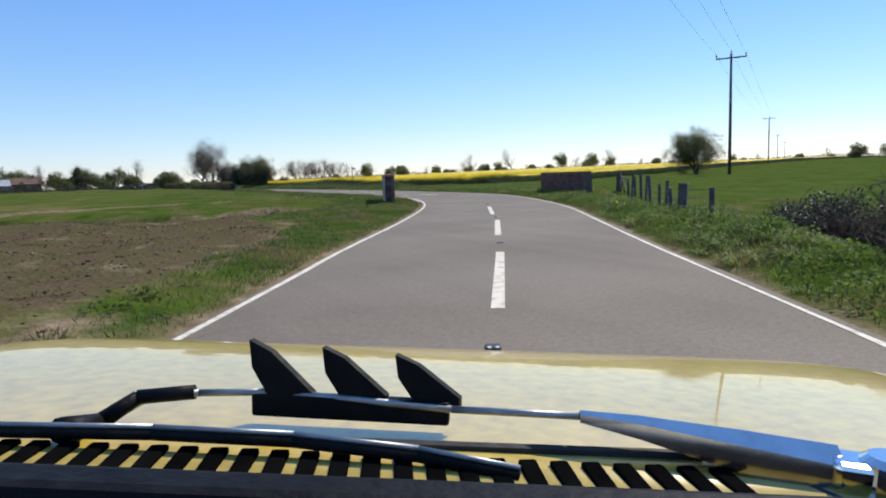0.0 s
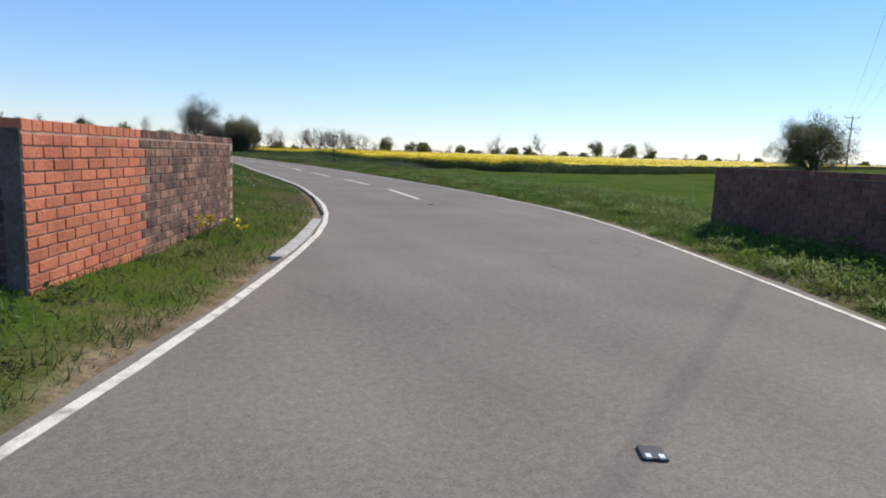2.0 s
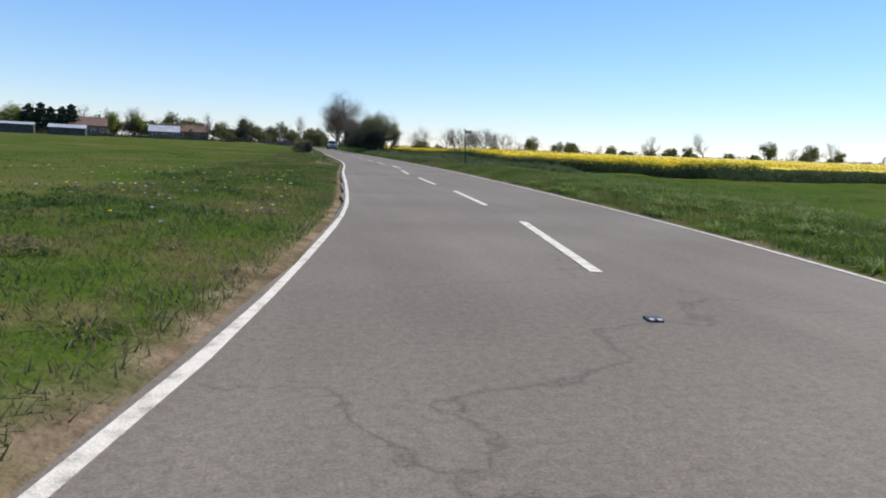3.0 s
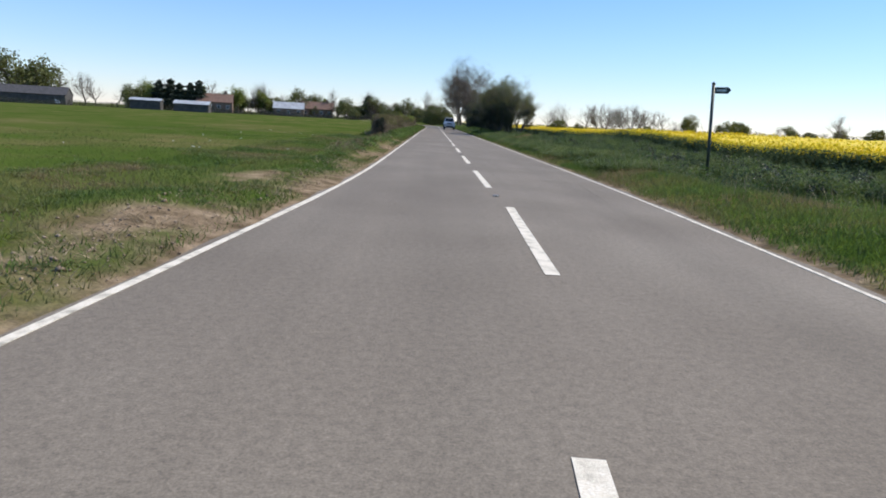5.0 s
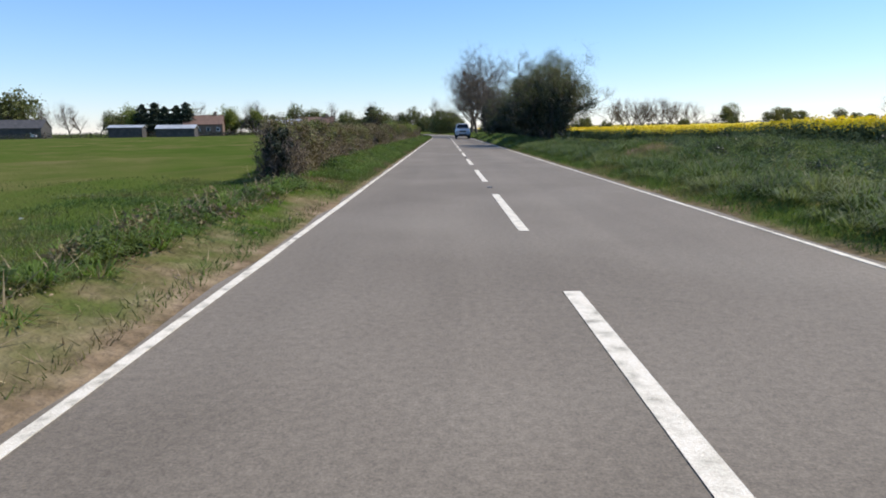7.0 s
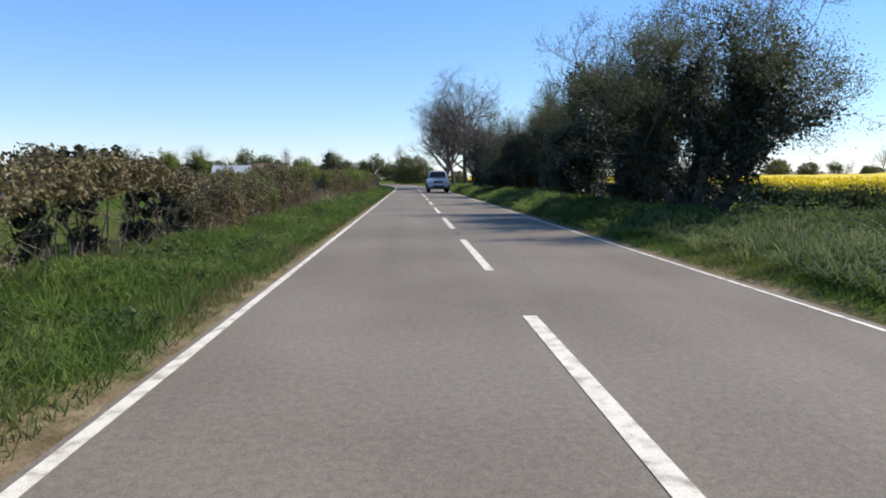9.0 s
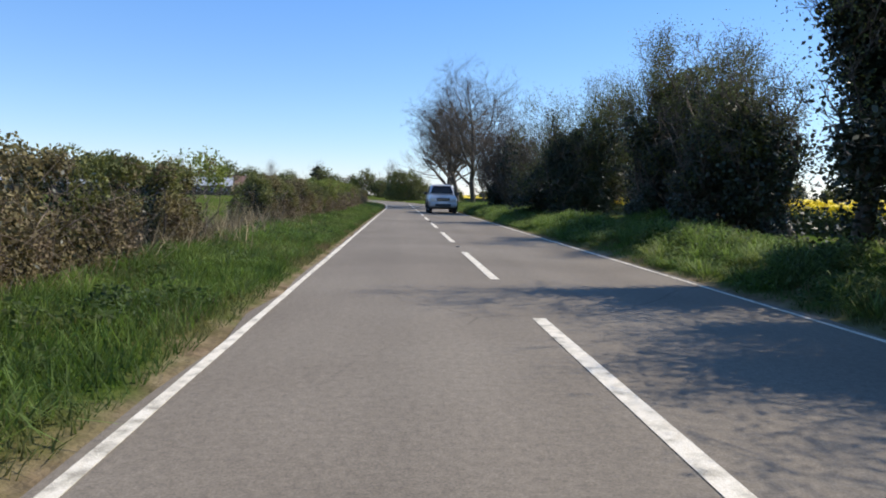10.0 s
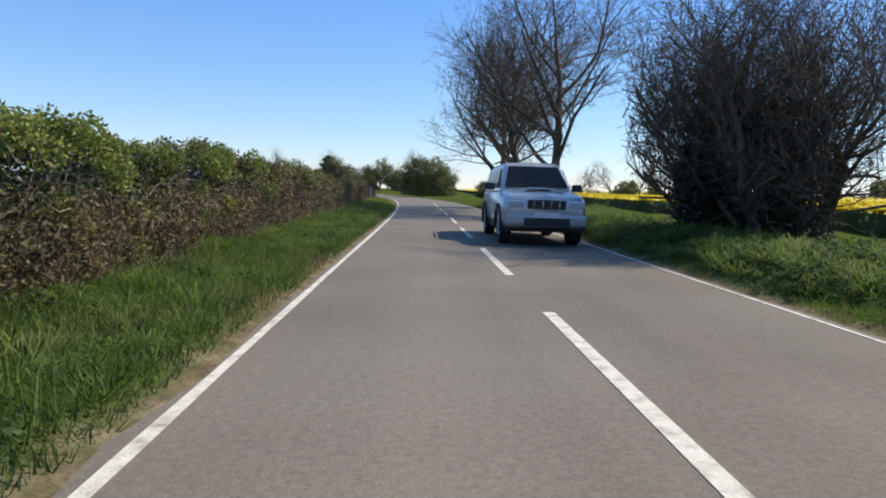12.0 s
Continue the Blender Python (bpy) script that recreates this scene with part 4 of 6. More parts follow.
def building(name, at, turn, size, wall_mat, roof_mat, pitch, label, windows=0, chimney=False, group="farm buildings", opening=False):
    """A gabled building: walls, overhanging roof, windows with frames, a chimney or a dark panel for an open bay's
    shade.
    """
    w, d, h = size
    ob = thing(name, (*at, land1(*at)), turn, label, "barn" if name == "barn" else "house", group)
    bm = bmesh.new()
    v = [bm.verts.new(p) for p in ((-w / 2, -d / 2, -0.5), (w / 2, -d / 2, -0.5), (w / 2, d / 2, -0.5), (-w / 2, d / 2, -0.5),
                                   (-w / 2, -d / 2, h), (w / 2, -d / 2, h), (w / 2, d / 2, h), (-w / 2, d / 2, h), (-w / 2, 0, h + pitch), (w / 2, 0, h + pitch))]
    for f in ((0, 1, 5, 4), (1, 2, 6, 9, 5), (2, 3, 7, 6), (3, 0, 4, 8, 7)):
        bm.faces.new([v[i] for i in f])
    part("wall", bm, wall_mat, ob)
    for s in (-1, 1):
        bm = bmesh.new()
        length = math.hypot(d / 2 + 0.4, pitch * (d / 2 + 0.4) / (d / 2))
        box(bm, (w + 0.6, length, 0.15), (0, s * (d / 4 + 0.1), h + pitch / 2 + 0.0), tilt=-s * math.atan2(pitch, d / 2))
        part("roof", bm, roof_mat, ob)
    for k in range(windows):
        x = -w / 2 + w * (k + 0.5) / windows
        bm = bmesh.new()
        box(bm, (1.1, 0.1, 1.2), (x, -d / 2 - 0.03, h * 0.55))
        frame_ = part("window", bm, FRAME_WHITE, ob)
        bm = bmesh.new()
        box(bm, (0.9, 0.1, 1.0), (x, -d / 2 - 0.06, h * 0.55))
        part("pane", bm, PANE, frame_)
    if opening:
        # solid dark panel on the wall, put there for the shade of a bay
        bm = bmesh.new()
        box(bm, (w * 0.55, 0.1, h * 0.75), (w * 0.12, -d / 2 - 0.04, h * 0.36))
        part("bay_shade_panel", bm, WALL_DARK, ob, "dark panel standing for the shade in an open bay")
    if chimney:
        bm = bmesh.new()
        box(bm, (0.7, 0.7, 1.8), (w * 0.3, 0, h + pitch + 0.4))
        part("chimney", bm, wall_mat, ob)
    return ob


# ---------------------------------------------------------------- vehicles
CAR_SILVER = material("silver_car_paint", [(0.4, 0.4, 0.4), (0.46, 0.46, 0.46)], 1.5, 0.35, 0, metal=0.3, coat=0.6)
CAR_WHITE = material("white_car_paint", [(0.72, 0.72, 0.72), (0.78, 0.78, 0.78)], 1.5, 0.3, 0, coat=0.8)
CAR_GLASS = material("dark_car_glass", [(0.012, 0.014, 0.016), (0.02, 0.022, 0.024)], 3, 0.05, 0)
CAR_TRIM = material("black_plastic", [(0.02, 0.02, 0.021), (0.035, 0.035, 0.036)], 9, 0.6, 0.1)
RUBBER = material("tyre_rubber", [(0.015, 0.015, 0.015), (0.03, 0.03, 0.03)], 9, 0.85, 0.2)
ALLOY = material("alloy_rim", [(0.4, 0.41, 0.42), (0.52, 0.53, 0.54)], 9, 0.35, 0, metal=0.9)
LENS = material("headlamp_lens", [(0.6, 0.62, 0.64), (0.75, 0.77, 0.8)], 5, 0.08, 0, metal=0.4)
CHROME = material("chrome", [(0.7, 0.7, 0.72), (0.8, 0.8, 0.82)], 5, 0.1, 0, metal=1.0)
PLATE = material("number_plate", [(0.62, 0.62, 0.6), (0.7, 0.7, 0.68)], 9, 0.4, 0)


def loft(bm, sections):
    """A closed skin over cross-sections, each a list of points running the same way round."""
    rings = [[bm.verts.new(p) for p in s] for s in sections]
    n = len(rings[0])
    for a, b in zip(rings, rings[1:]):
        for k in range(n):
            bm.faces.new((a[k], a[(k + 1) % n], b[(k + 1) % n], b[k]))
    bm.faces.new(rings[0][::-1]), bm.faces.new(rings[-1])
    return bm


def hull(y, half, z0, z1, tuck=0.06, crown=0.03):
    """A rounded cross-section of a car body at y."""
    side = [(half - tuck, z0), (half - 0.02, z0 + 0.12), (half, (z0 + z1) / 2), (half - 0.03, z1 - 0.1), (half - 0.12, z1)]
    return [(x, y, z) for x, z in side] + [(0, y, z1 + crown)] + [(-x, y, z) for x, z in reversed(side)] + [(0, y, z0)]


def wheel(parent, x, y, r, width):
    bm = bmesh.new()
    s = 1 if x > 0 else -1
    prof = [(-width / 2, r * 0.66), (-width / 2, r * 0.94), (-width / 2 + 0.03, r), (width / 2 - 0.03, r), (width / 2, r * 0.94), (width / 2, r * 0.66)]
    n = 28
    rings = [[bm.verts.new((x + px, y + pr * math.cos(2 * math.pi * k / n), r + pr * math.sin(2 * math.pi * k / n))) for px, pr in prof] for k in range(n)]
    for k in range(n):
        a, b = rings[k], rings[(k + 1) % n]
        for j in range(len(prof)):
            bm.faces.new((a[j], a[(j + 1) % len(prof)], b[(j + 1) % len(prof)], b[j]))
    w = part("wheel", bm, RUBBER, parent, "black rubber tyre", smooth=False)
    bm = bmesh.new()
    rod(bm, (x + s * (width / 2 - 0.06), y, r), (x + s * (width / 2 - 0.03), y, r), r * 0.66, r * 0.64, 24)
    for k in range(6):
        g = 2 * math.pi * k / 6
        rod(bm, (x + s * (width / 2 - 0.02), y, r), (x + s * (width / 2 - 0.02), y + r * 0.6 * math.cos(g), r + r * 0.6 * math.sin(g)), 0.035, 0.03, 6)
    part("rim", bm, ALLOY, w, "silver alloy rim")


def off_roader(at, turn, label):
    """A boxy four-wheel-drive car, nose towards its own -y."""
    car = thing("off_road_car", at, turn, label, "car")
    L, W = 4.3, 0.81
    bm = bmesh.new()
    loft(bm, [hull(0.0, W - 0.14, 0.42, 0.86), hull(0.06, W - 0.06, 0.36, 0.92), hull(0.35, W, 0.34, 0.98), hull(1.1, W, 0.34, 1.05, crown=0.05), hull(1.25, W, 0.34, 1.06),
              hull(4.0, W, 0.34, 1.06), hull(4.22, W - 0.03, 0.36, 1.04), hull(L, W - 0.1, 0.42, 0.98)])
    part("body", bm, CAR_SILVER, car, smooth=True)
    bm = bmesh.new()
    cabin = lambda y, lo, hi, z1: [(lo, y, 1.03), (hi + 0.03, y + 0.0, z1 - 0.08), (hi - 0.06, y, z1), (0, y, z1 + 0.02), (-hi + 0.06, y, z1), (-hi - 0.03, y, z1 - 0.08), (-lo, y, 1.03)]
    loft(bm, [cabin(1.12, W - 0.08, W - 0.11, 1.09), cabin(1.72, W - 0.06, W - 0.21, 1.58), cabin(2.0, W - 0.05, W - 0.21, 1.63), cabin(3.7, W - 0.05, W - 0.21, 1.62), cabin(4.12, W - 0.06, W - 0.22, 1.5), cabin(4.2, W - 0.07, W - 0.1, 1.1)])
    part("cabin", bm, CAR_SILVER, car)
    bm = bmesh.new()
    v = [bm.verts.new(p) for p in ((-W + 0.16, 1.12, 1.12), (W - 0.16, 1.12, 1.12), (W - 0.29, 1.66, 1.555), (-W + 0.29, 1.66, 1.555))]
    bm.faces.new(v)
    bmesh.ops.solidify(bm, geom=bm.faces[:], thickness=0.02)
    part("windscreen", bm, CAR_GLASS, car, "dark windscreen")
    for s in (-1, 1):
        for y0, y1, y2, y3 in ((1.45, 1.8, 2.55, 2.55), (2.65, 2.65, 3.35, 3.4), (3.5, 3.48, 3.9, 4.0)):
            bm = bmesh.new()
            v = [bm.verts.new(p) for p in ((s * (W - 0.045), y0, 1.1), (s * (W - 0.145), y1, 1.5), (s * (W - 0.145), y2, 1.5), (s * (W - 0.045), y3, 1.1))]
            bm.faces.new(v)
            bmesh.ops.solidify(bm, geom=bm.faces[:], thickness=0.015)
            part("side_window", bm, CAR_GLASS, car, "dark side window")
        bm = bmesh.new()
        box(bm, (0.2, 0.1, 0.15), (s * (W + 0.1), 1.5, 1.12), bevel=0.03)
        part("mirror", bm, CAR_TRIM, car, "black door mirror")
        bm = bmesh.new()
        box(bm, (0.3, 0.1, 0.15), (s * (W - 0.24), 0.03, 0.79), bevel=0.03)
        part("headlight", bm, LENS, car, "clear headlight")
        bm = bmesh.new()
        rod(bm, (s * (W - 0.22), 1.95, 1.67), (s * (W - 0.22), 3.75, 1.67), 0.018, 0.018, 8)
        part("roof_rail", bm, CAR_TRIM, car, "dark roof rail")
        bm = bmesh.new()
        rod(bm, (s * (W - 0.2), -0.06, 0.5), (s * (W - 0.2), -0.01, 0.5), 0.06, 0.06, 14)
        part("fog_lamp", bm, LENS, car, "round fog lamp")
        for y in (0.78, 3.45):
            wheel(car, s * (W - 0.12), y, 0.345, 0.22)
            bm = bmesh.new()
            for k in range(9):
                g = math.pi * k / 8
                box(bm, (0.07, 0.17, 0.05), (s * (W - 0.005), y + 0.42 * math.cos(g), 0.345 + 0.42 * math.sin(g) * 0.98), tilt=g + math.pi / 2)
            part("wheel_arch", bm, CAR_TRIM, car, "dark wheel arch")
    bm = bmesh.new()
    box(bm, (0.72, 0.06, 0.17), (0, 0.0, 0.79), bevel=0.02)
    grille = part("grille", bm, CAR_TRIM, car, "dark radiator grille")
    for x in (-0.24, -0.08, 0.08, 0.24):
        bm = bmesh.new()
        box(bm, (0.035, 0.05, 0.15), (x, -0.025, 0.78), bevel=0.01)
        part("chrome_bar", bm, CHROME, grille, "chrome grille bar")
    bm = bmesh.new()
    box(bm, (1.5, 0.2, 0.22), (0, 0.02, 0.5), bevel=0.06)
    bumper = part("front_bumper", bm, CAR_SILVER, car)
    bm = bmesh.new()
    box(bm, (0.86, 0.04, 0.14), (0, -0.09, 0.47), bevel=0.015)
    part("air_intake", bm, CAR_TRIM, bumper, "dark air intake")
    bm = bmesh.new()
    box(bm, (0.5, 0.02, 0.1), (0, -0.115, 0.6), bevel=0.004)
    part("number_plate", bm, PLATE, car, "pale number plate with no lettering")
    bm = bmesh.new()
    box(bm, (0.55, 0.32, 0.04), (0, 0.75, 1.09), bevel=0.015)
    part("bonnet_scoop", bm, CAR_SILVER, car)
    for x in (-0.45, 0.1):
        bm = bmesh.new()
        rod(bm, (x, 1.12, 1.13), (x + 0.5, 1.2, 1.2), 0.012, 0.008, 6)
        part("wiper", bm, CAR_TRIM, car, "thin black wiper")
    bm = bmesh.new()
    box(bm, (1.5, 3.6, 0.14), (0, 2.1, 0.33))
    part("underbody", bm, CAR_TRIM, car)
    return car

# ================================================================ the place: bridge and bend
ramp_turn = math.atan2(-38.0 + 42.4, -6.77 + 8.56) + radians(1.2)
parapet((-8.62, -42.5, land1(-8.7, -42.4) - 0.05), ramp_turn, 4.75, 0.99, 0.34, (BRICK_RED, BRICK_OLD, BRICK_BLACKISH), "red brick bridge parapet, weathered at its far end, in grass", "bridge parapets", 1.7)
# the right parapet's shade is painted in by dark brick and mortar colours
turn_r = math.atan2(-40.1 + 45.3, -0.2 + 2.1)
parapet((-0.16, -40.1, -0.05), turn_r + math.pi, 5.6, 0.98, 0.3, (BRICK_SHADED, BRICK_SHADED, BRICK_SHADED), "brick bridge parapet beside the road, its shade put into dark colour", "bridge parapets", 9, MORTAR_DARK)


def kerb(points):
    """Pale kerb stones in a row along the bend."""
    row = thing("kerb", (0, 0, 0), 0, "pale concrete kerb stones along the bend", "kerb", kind="structure")
    line = spline([(*p, 0, 0) for p in points], 0.3)[:, :2]
    for a, b in zip(line[:-1:2], line[2::2]):
        c, d = (a + b) / 2, b - a
        bm = bmesh.new()
        box(bm, (np.linalg.norm(d) - 0.012, 0.13, 0.3), (*c, -0.132), math.atan2(d[1], d[0]), bevel=0.015)
        part("kerb_stone", bm, CONCRETE, row)
    return row


kerb([(-6.75, -40.95), (-6.35, -40.0), (-5.85, -38.6), (-5.45, -37.4)])


def road_stud(x, y, turn):
    ob = thing("road_stud", (x, y, 0), turn, "cast-iron reflecting road stud set in the asphalt", "road stud", "road studs")
    bm = bmesh.new()
    box(bm, (0.09, 0.1, 0.018), (0, 0, 0.004), bevel=0.006)
    part("casing", bm, CAR_TRIM, ob)
    for s in (-0.03, 0.03):
        bm = bmesh.new()
        box(bm, (0.02, 0.03, 0.008), (s * 0.75, -0.035, 0.012), bevel=0.002)
        part("reflector", bm, PLATE, ob)


for x, y, g in ((-9.5, -50.9, -0.5), (-12.5, -55.8, -0.5), (-15.6, -60.6, -0.5), (-6.3, -45.3, -0.5), (-2.5, -34.9, -0.2)):
    road_stud(x, y, g)
for k in range(-1, 15, 2):
    road_stud(0.0, 6 * k + 1.2, 0)

# right-hand fence and gate
FENCE = [((-9.4, -56.9), 0.52, 0.09), ((-8.0, -55.05), 0.64, 0.19), ((-6.5, -53.4), 0.68, 0.09), ((-5.4, -52.2), 0.72, 0.09), ((-4.4, -51.0), 0.72, 0.09), ((-3.4, -49.7), 0.88, 0.1),
         ((-2.5, -48.6), 0.85, 0.09), ((-1.8, -47.7), 0.95, 0.1), ((-1.0, -46.6), 0.85, 0.09), ((-0.2, -45.6), 0.9, 0.1)]
for n, ((x, y), h, w) in enumerate(FENCE):
    fence_post((x, y, land1(x, y)), h, w, 0.05 * math.sin(n * 2.3), "thick square weathered fence post" if w > 0.15 else "weathered grey wooden fence post")
for z in (0.2, 0.36, 0.5):
    fence_wire([(x, y, land1(x, y) + z) for (x, y), h, w in FENCE], "thin rusty fence wire between posts")
field_gate((1.9, -42.6), (-0.1, -45.3), 0.64)
fence_post((1.25, -43.3, land1(1.25, -43.3)), 0.8, 0.2, 0.03, "thick square weathered fence post")

# power line
POLES = [(33.6, -22.7), (122.6, 37.9), (227, 109.6), (327, 176)]
for x, y in POLES:
    power_pole((x, y, land1(x, y)), 10.8, "tall dark wooden power pole with three insulators", radians(-56))
ca, sa = math.cos(radians(-56)), math.sin(radians(-56))
line_ends = [(-55.4, -83.3)] + POLES
for (ax, ay), (bx, by) in zip(line_ends, line_ends[1:]):
    for o, up in ((-1.22, 10.8), (0, 11.1), (1.22, 10.8)):
        wire((ax + o * ca, ay + o * sa, (land1(ax, ay) if ax > 0 else 0.5) + up), (bx + o * ca, by + o * sa, land1(bx, by) + up), 0.9)

rape_field()
fingerpost((5.88, 2.0, land1(5.88, 2.0)), 2.25 - land1(5.88, 2.0))

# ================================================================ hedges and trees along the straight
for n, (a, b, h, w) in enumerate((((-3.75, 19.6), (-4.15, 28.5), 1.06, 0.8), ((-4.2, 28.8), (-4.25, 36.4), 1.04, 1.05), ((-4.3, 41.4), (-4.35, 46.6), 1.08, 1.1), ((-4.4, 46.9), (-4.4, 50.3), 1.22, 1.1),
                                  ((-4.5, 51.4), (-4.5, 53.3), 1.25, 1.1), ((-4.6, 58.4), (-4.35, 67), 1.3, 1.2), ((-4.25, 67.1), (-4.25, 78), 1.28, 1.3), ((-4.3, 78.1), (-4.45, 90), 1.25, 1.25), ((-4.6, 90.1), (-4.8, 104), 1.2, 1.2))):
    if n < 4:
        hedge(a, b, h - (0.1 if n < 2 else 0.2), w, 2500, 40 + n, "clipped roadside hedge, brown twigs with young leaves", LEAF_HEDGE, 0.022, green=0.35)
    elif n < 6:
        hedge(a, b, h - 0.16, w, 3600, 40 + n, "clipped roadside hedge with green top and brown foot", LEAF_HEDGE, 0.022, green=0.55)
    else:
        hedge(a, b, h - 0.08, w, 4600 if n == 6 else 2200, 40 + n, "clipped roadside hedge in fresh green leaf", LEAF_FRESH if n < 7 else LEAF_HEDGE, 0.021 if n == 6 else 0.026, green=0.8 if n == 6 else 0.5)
hedge((-4.3, 36.4), (-4.3, 41.3), 0.93, 0.7, 1500, 49, "thin see-through stretch of clipped hedge", LEAF_BROWN, 0.026, True)
hedge((-4.5, 53.2), (-4.5, 55.2), 1.4, 0.9, 520, 48, "overhanging leafy end of a hedge", LEAF_FRESH, 0.026, True, green=1.4)
for n, y in enumerate((37.3, 38.2, 39.6, 40.7)):
    bush("ivy_stump", (-4.28, y, land1(-4.28, y)), (0.44, 0.44, 0.86 + 0.06 * math.sin(n * 2.0)), 3600, 140 + n, "ivy-covered dark hedge stump standing in a gap", LEAF_IVY_SHADE, 0.028, 12, category="stump", group="hedge stumps")

VERGE_TREE = "ivy-clad tree with sparse spring leaves on the verge"
for x, y, h, seed, ivy, stems, each, wide, reach in ((5.1, 44.7, 5.3, 3, 44000, 3, 8, 1.0, 3.5), (5.2, 48.4, 5.4, 31, 36000, 2, 7, 0.7, 2.0), (4.5, 50.6, 5.7, 5, 20000, 1, 3, 0.8, 1.9), (5.8, 54.0, 4.1, 32, 16000, 2, 3, 0.8, 1.8), (6.0, 58.4, 4.7, 6, 26000, 3, 9, 0.65, 1.9)):
    tree("tree", (x, y, land1(x, y)), h, wide, 0.16, seed, VERGE_TREE, LEAF_OLIVE, 0.018, each, 0.13, ivy=ivy, stems=stems, group="verge trees", upward=0.35, reach=reach, wobble=0.2)
DARK_SHRUB, OLIVE_SHRUB = "dark ivy-grown evergreen shrub on the verge", "dense olive-green shrub over dark ivy on the verge"
for x, y, sx, sy, h, count, seed, leaf, label in ((5.3, 47.7, 2.0, 1.9, 2.7, 30000, 41, LEAF_IVY_SHADE, DARK_SHRUB), (5.6, 45.4, 1.2, 1.2, 1.5, 9000, 44, LEAF_IVY_SHADE, DARK_SHRUB), (5.7, 49.2, 2.0, 2.4, 2.7, 30000, 35, LEAF_IVY_SHADE, DARK_SHRUB), (5.2, 55.4, 2.3, 2.4, 3.0, 30000, 34, LEAF_OLIVE, OLIVE_SHRUB),
                                                   (5.9, 58.6, 2.8, 3.0, 4.1, 56000, 33, LEAF_OLIVE, OLIVE_SHRUB), (6.5, 61.9, 1.9, 2.6, 2.2, 16000, 42, LEAF_IVY_SHADE, DARK_SHRUB),
                                                   (5.3, 67.2, 3.1, 3.2, 3.3, 52000, 11, LEAF_IVY_SHADE, "tall dense ivy thicket under an olive-green tree"), (6.4, 71.0, 1.4, 1.8, 1.0, 6000, 43, LEAF_IVY_SHADE, DARK_SHRUB),
                                                   (5.3, 79.2, 3.9, 3.2, 2.5, 36000, 37, LEAF_IVY_SHADE, "dark evergreen shrub under bare stems")):
    bush("shrub", (x, y, land1(x, y)), (sx, sy, h), count, seed, label, leaf, 0.03, 34, group="verge shrubs", low=LEAF_IVY_SHADE)
tree("tree", (10.4, 74.5, land1(10.4, 74.5)), 6.2, 0.7, 0.13, 38, "twiggy field maple with small leaves on the verge", LEAF_OLIVE, 0.03, 6, 0.18, stems=3, start=0.1, kids=(9, 7, 5, 3), group="verge trees", upward=0.4, reach=2.0, wobble=0.22)
for x, y, h, seed in ((4.6, 79.0, 5.9, 12), (6.0, 79.4, 6.0, 13), (5.3, 80.6, 6.0, 16), (4.9, 78.2, 5.6, 19), (5.8, 78.0, 5.8, 20)):
    tree("tree", (x, y, land1(x, y)), h, 0.75, 0.07, seed, "low leafless tree of many fine dark stems", stems=6, upward=0.3, levels=3, kids=(11, 8, 6), start=0.06, group="verge trees", reach=1.75, wobble=0.27)
for x, y, h, seed, reach in ((5.3, 66.8, 5.7, 17, 2.3), (6.7, 67.6, 5.3, 18, 2.2)):
    tree("tree", (x, y, land1(x, y)), h, 0.95, 0.08, seed, "leafy olive-green tree rising out of an ivy thicket", LEAF_OLIVE, 0.021, 15, 0.15, ivy=16000, stems=3, upward=0.25, levels=3, kids=(11, 8, 6), start=0.2, group="verge trees", reach=reach, wobble=0.24)
BARE = "tall leafless tree with fine upright branches"
for x, y, h, seed, reach in ((4.6, 93.5, 12.0, 8, 3.5), (3.6, 96.2, 10.6, 9, 4.4), (3.2, 100.5, 10.6, 10, 4.2), (3.2, 106, 10.6, 14, 4.2)):
    tree("tree", (x, y, land1(x, y)), h, 1.0, 0.2, seed, BARE, stems=1, upward=0.28, levels=4, kids=(15, 9, 6, 4), start=0.2, reach=reach, wobble=0.15, group="verge trees")
bush("bush", (-0.5, 150, land1(-0.5, 150)), (8.5, 7, 5.0), 15000, 21, "large round green bush beside the bend", LEAF_OLIVE, 0.1, group="far bushes")

# field side
tree("tree", (40.6, -12.8, land1(40.6, -12.8)), 5.6, 1.5, 0.17, 15, "lone hawthorn tree coming into leaf in a field", LEAF_OLIVE, 0.038, 3.0, 0.2, start=0.2, kids=(9, 7, 5, 4), upward=0.18, stems=4, wobble=0.2, reach=3.9)
for x, y, sx, h, count, seed in ((-9.6, -60.2, 2.2, 1.05, 2600, 51), (-9.6, -58.9, 1.8, 0.72, 1800, 52), (-8.3, -57.8, 1.8, 0.62, 1400, 53), (-10.6, -60.9, 1.7, 1.05, 2600, 54), (-9.4, -61.9, 2.2, 1.7, 3800, 58), (-12.6, -41.4, 1.9, 0.95, 3000, 56), (-14.2, -41.9, 1.6, 0.7, 1500, 57)):
    bush("bramble", (x, y, land1(x, y)), (sx, sx, h), count, seed, "dark tangled bramble bush with few leaves", LEAF_IVY_SHADE, 0.018, 150, group="brambles")
bush("bramble", (-3.65, 19.5, land1(-3.65, 19.5)), (0.7, 0.8, 1.0), 5000, 55, "dense dark scrubby end of a hedge", LEAF_IVY_SHADE, 0.025, 60, group="brambles")

# ================================================================ distance
BARE_FAR = tree("tree", (46.5, 247.8, land1(46.5, 247.8)), 8.5, 0.9, 0.16, 61, "distant leafless tree on the field's edge", levels=3, kids=(12, 8, 5), start=0.12, group="distant trees")
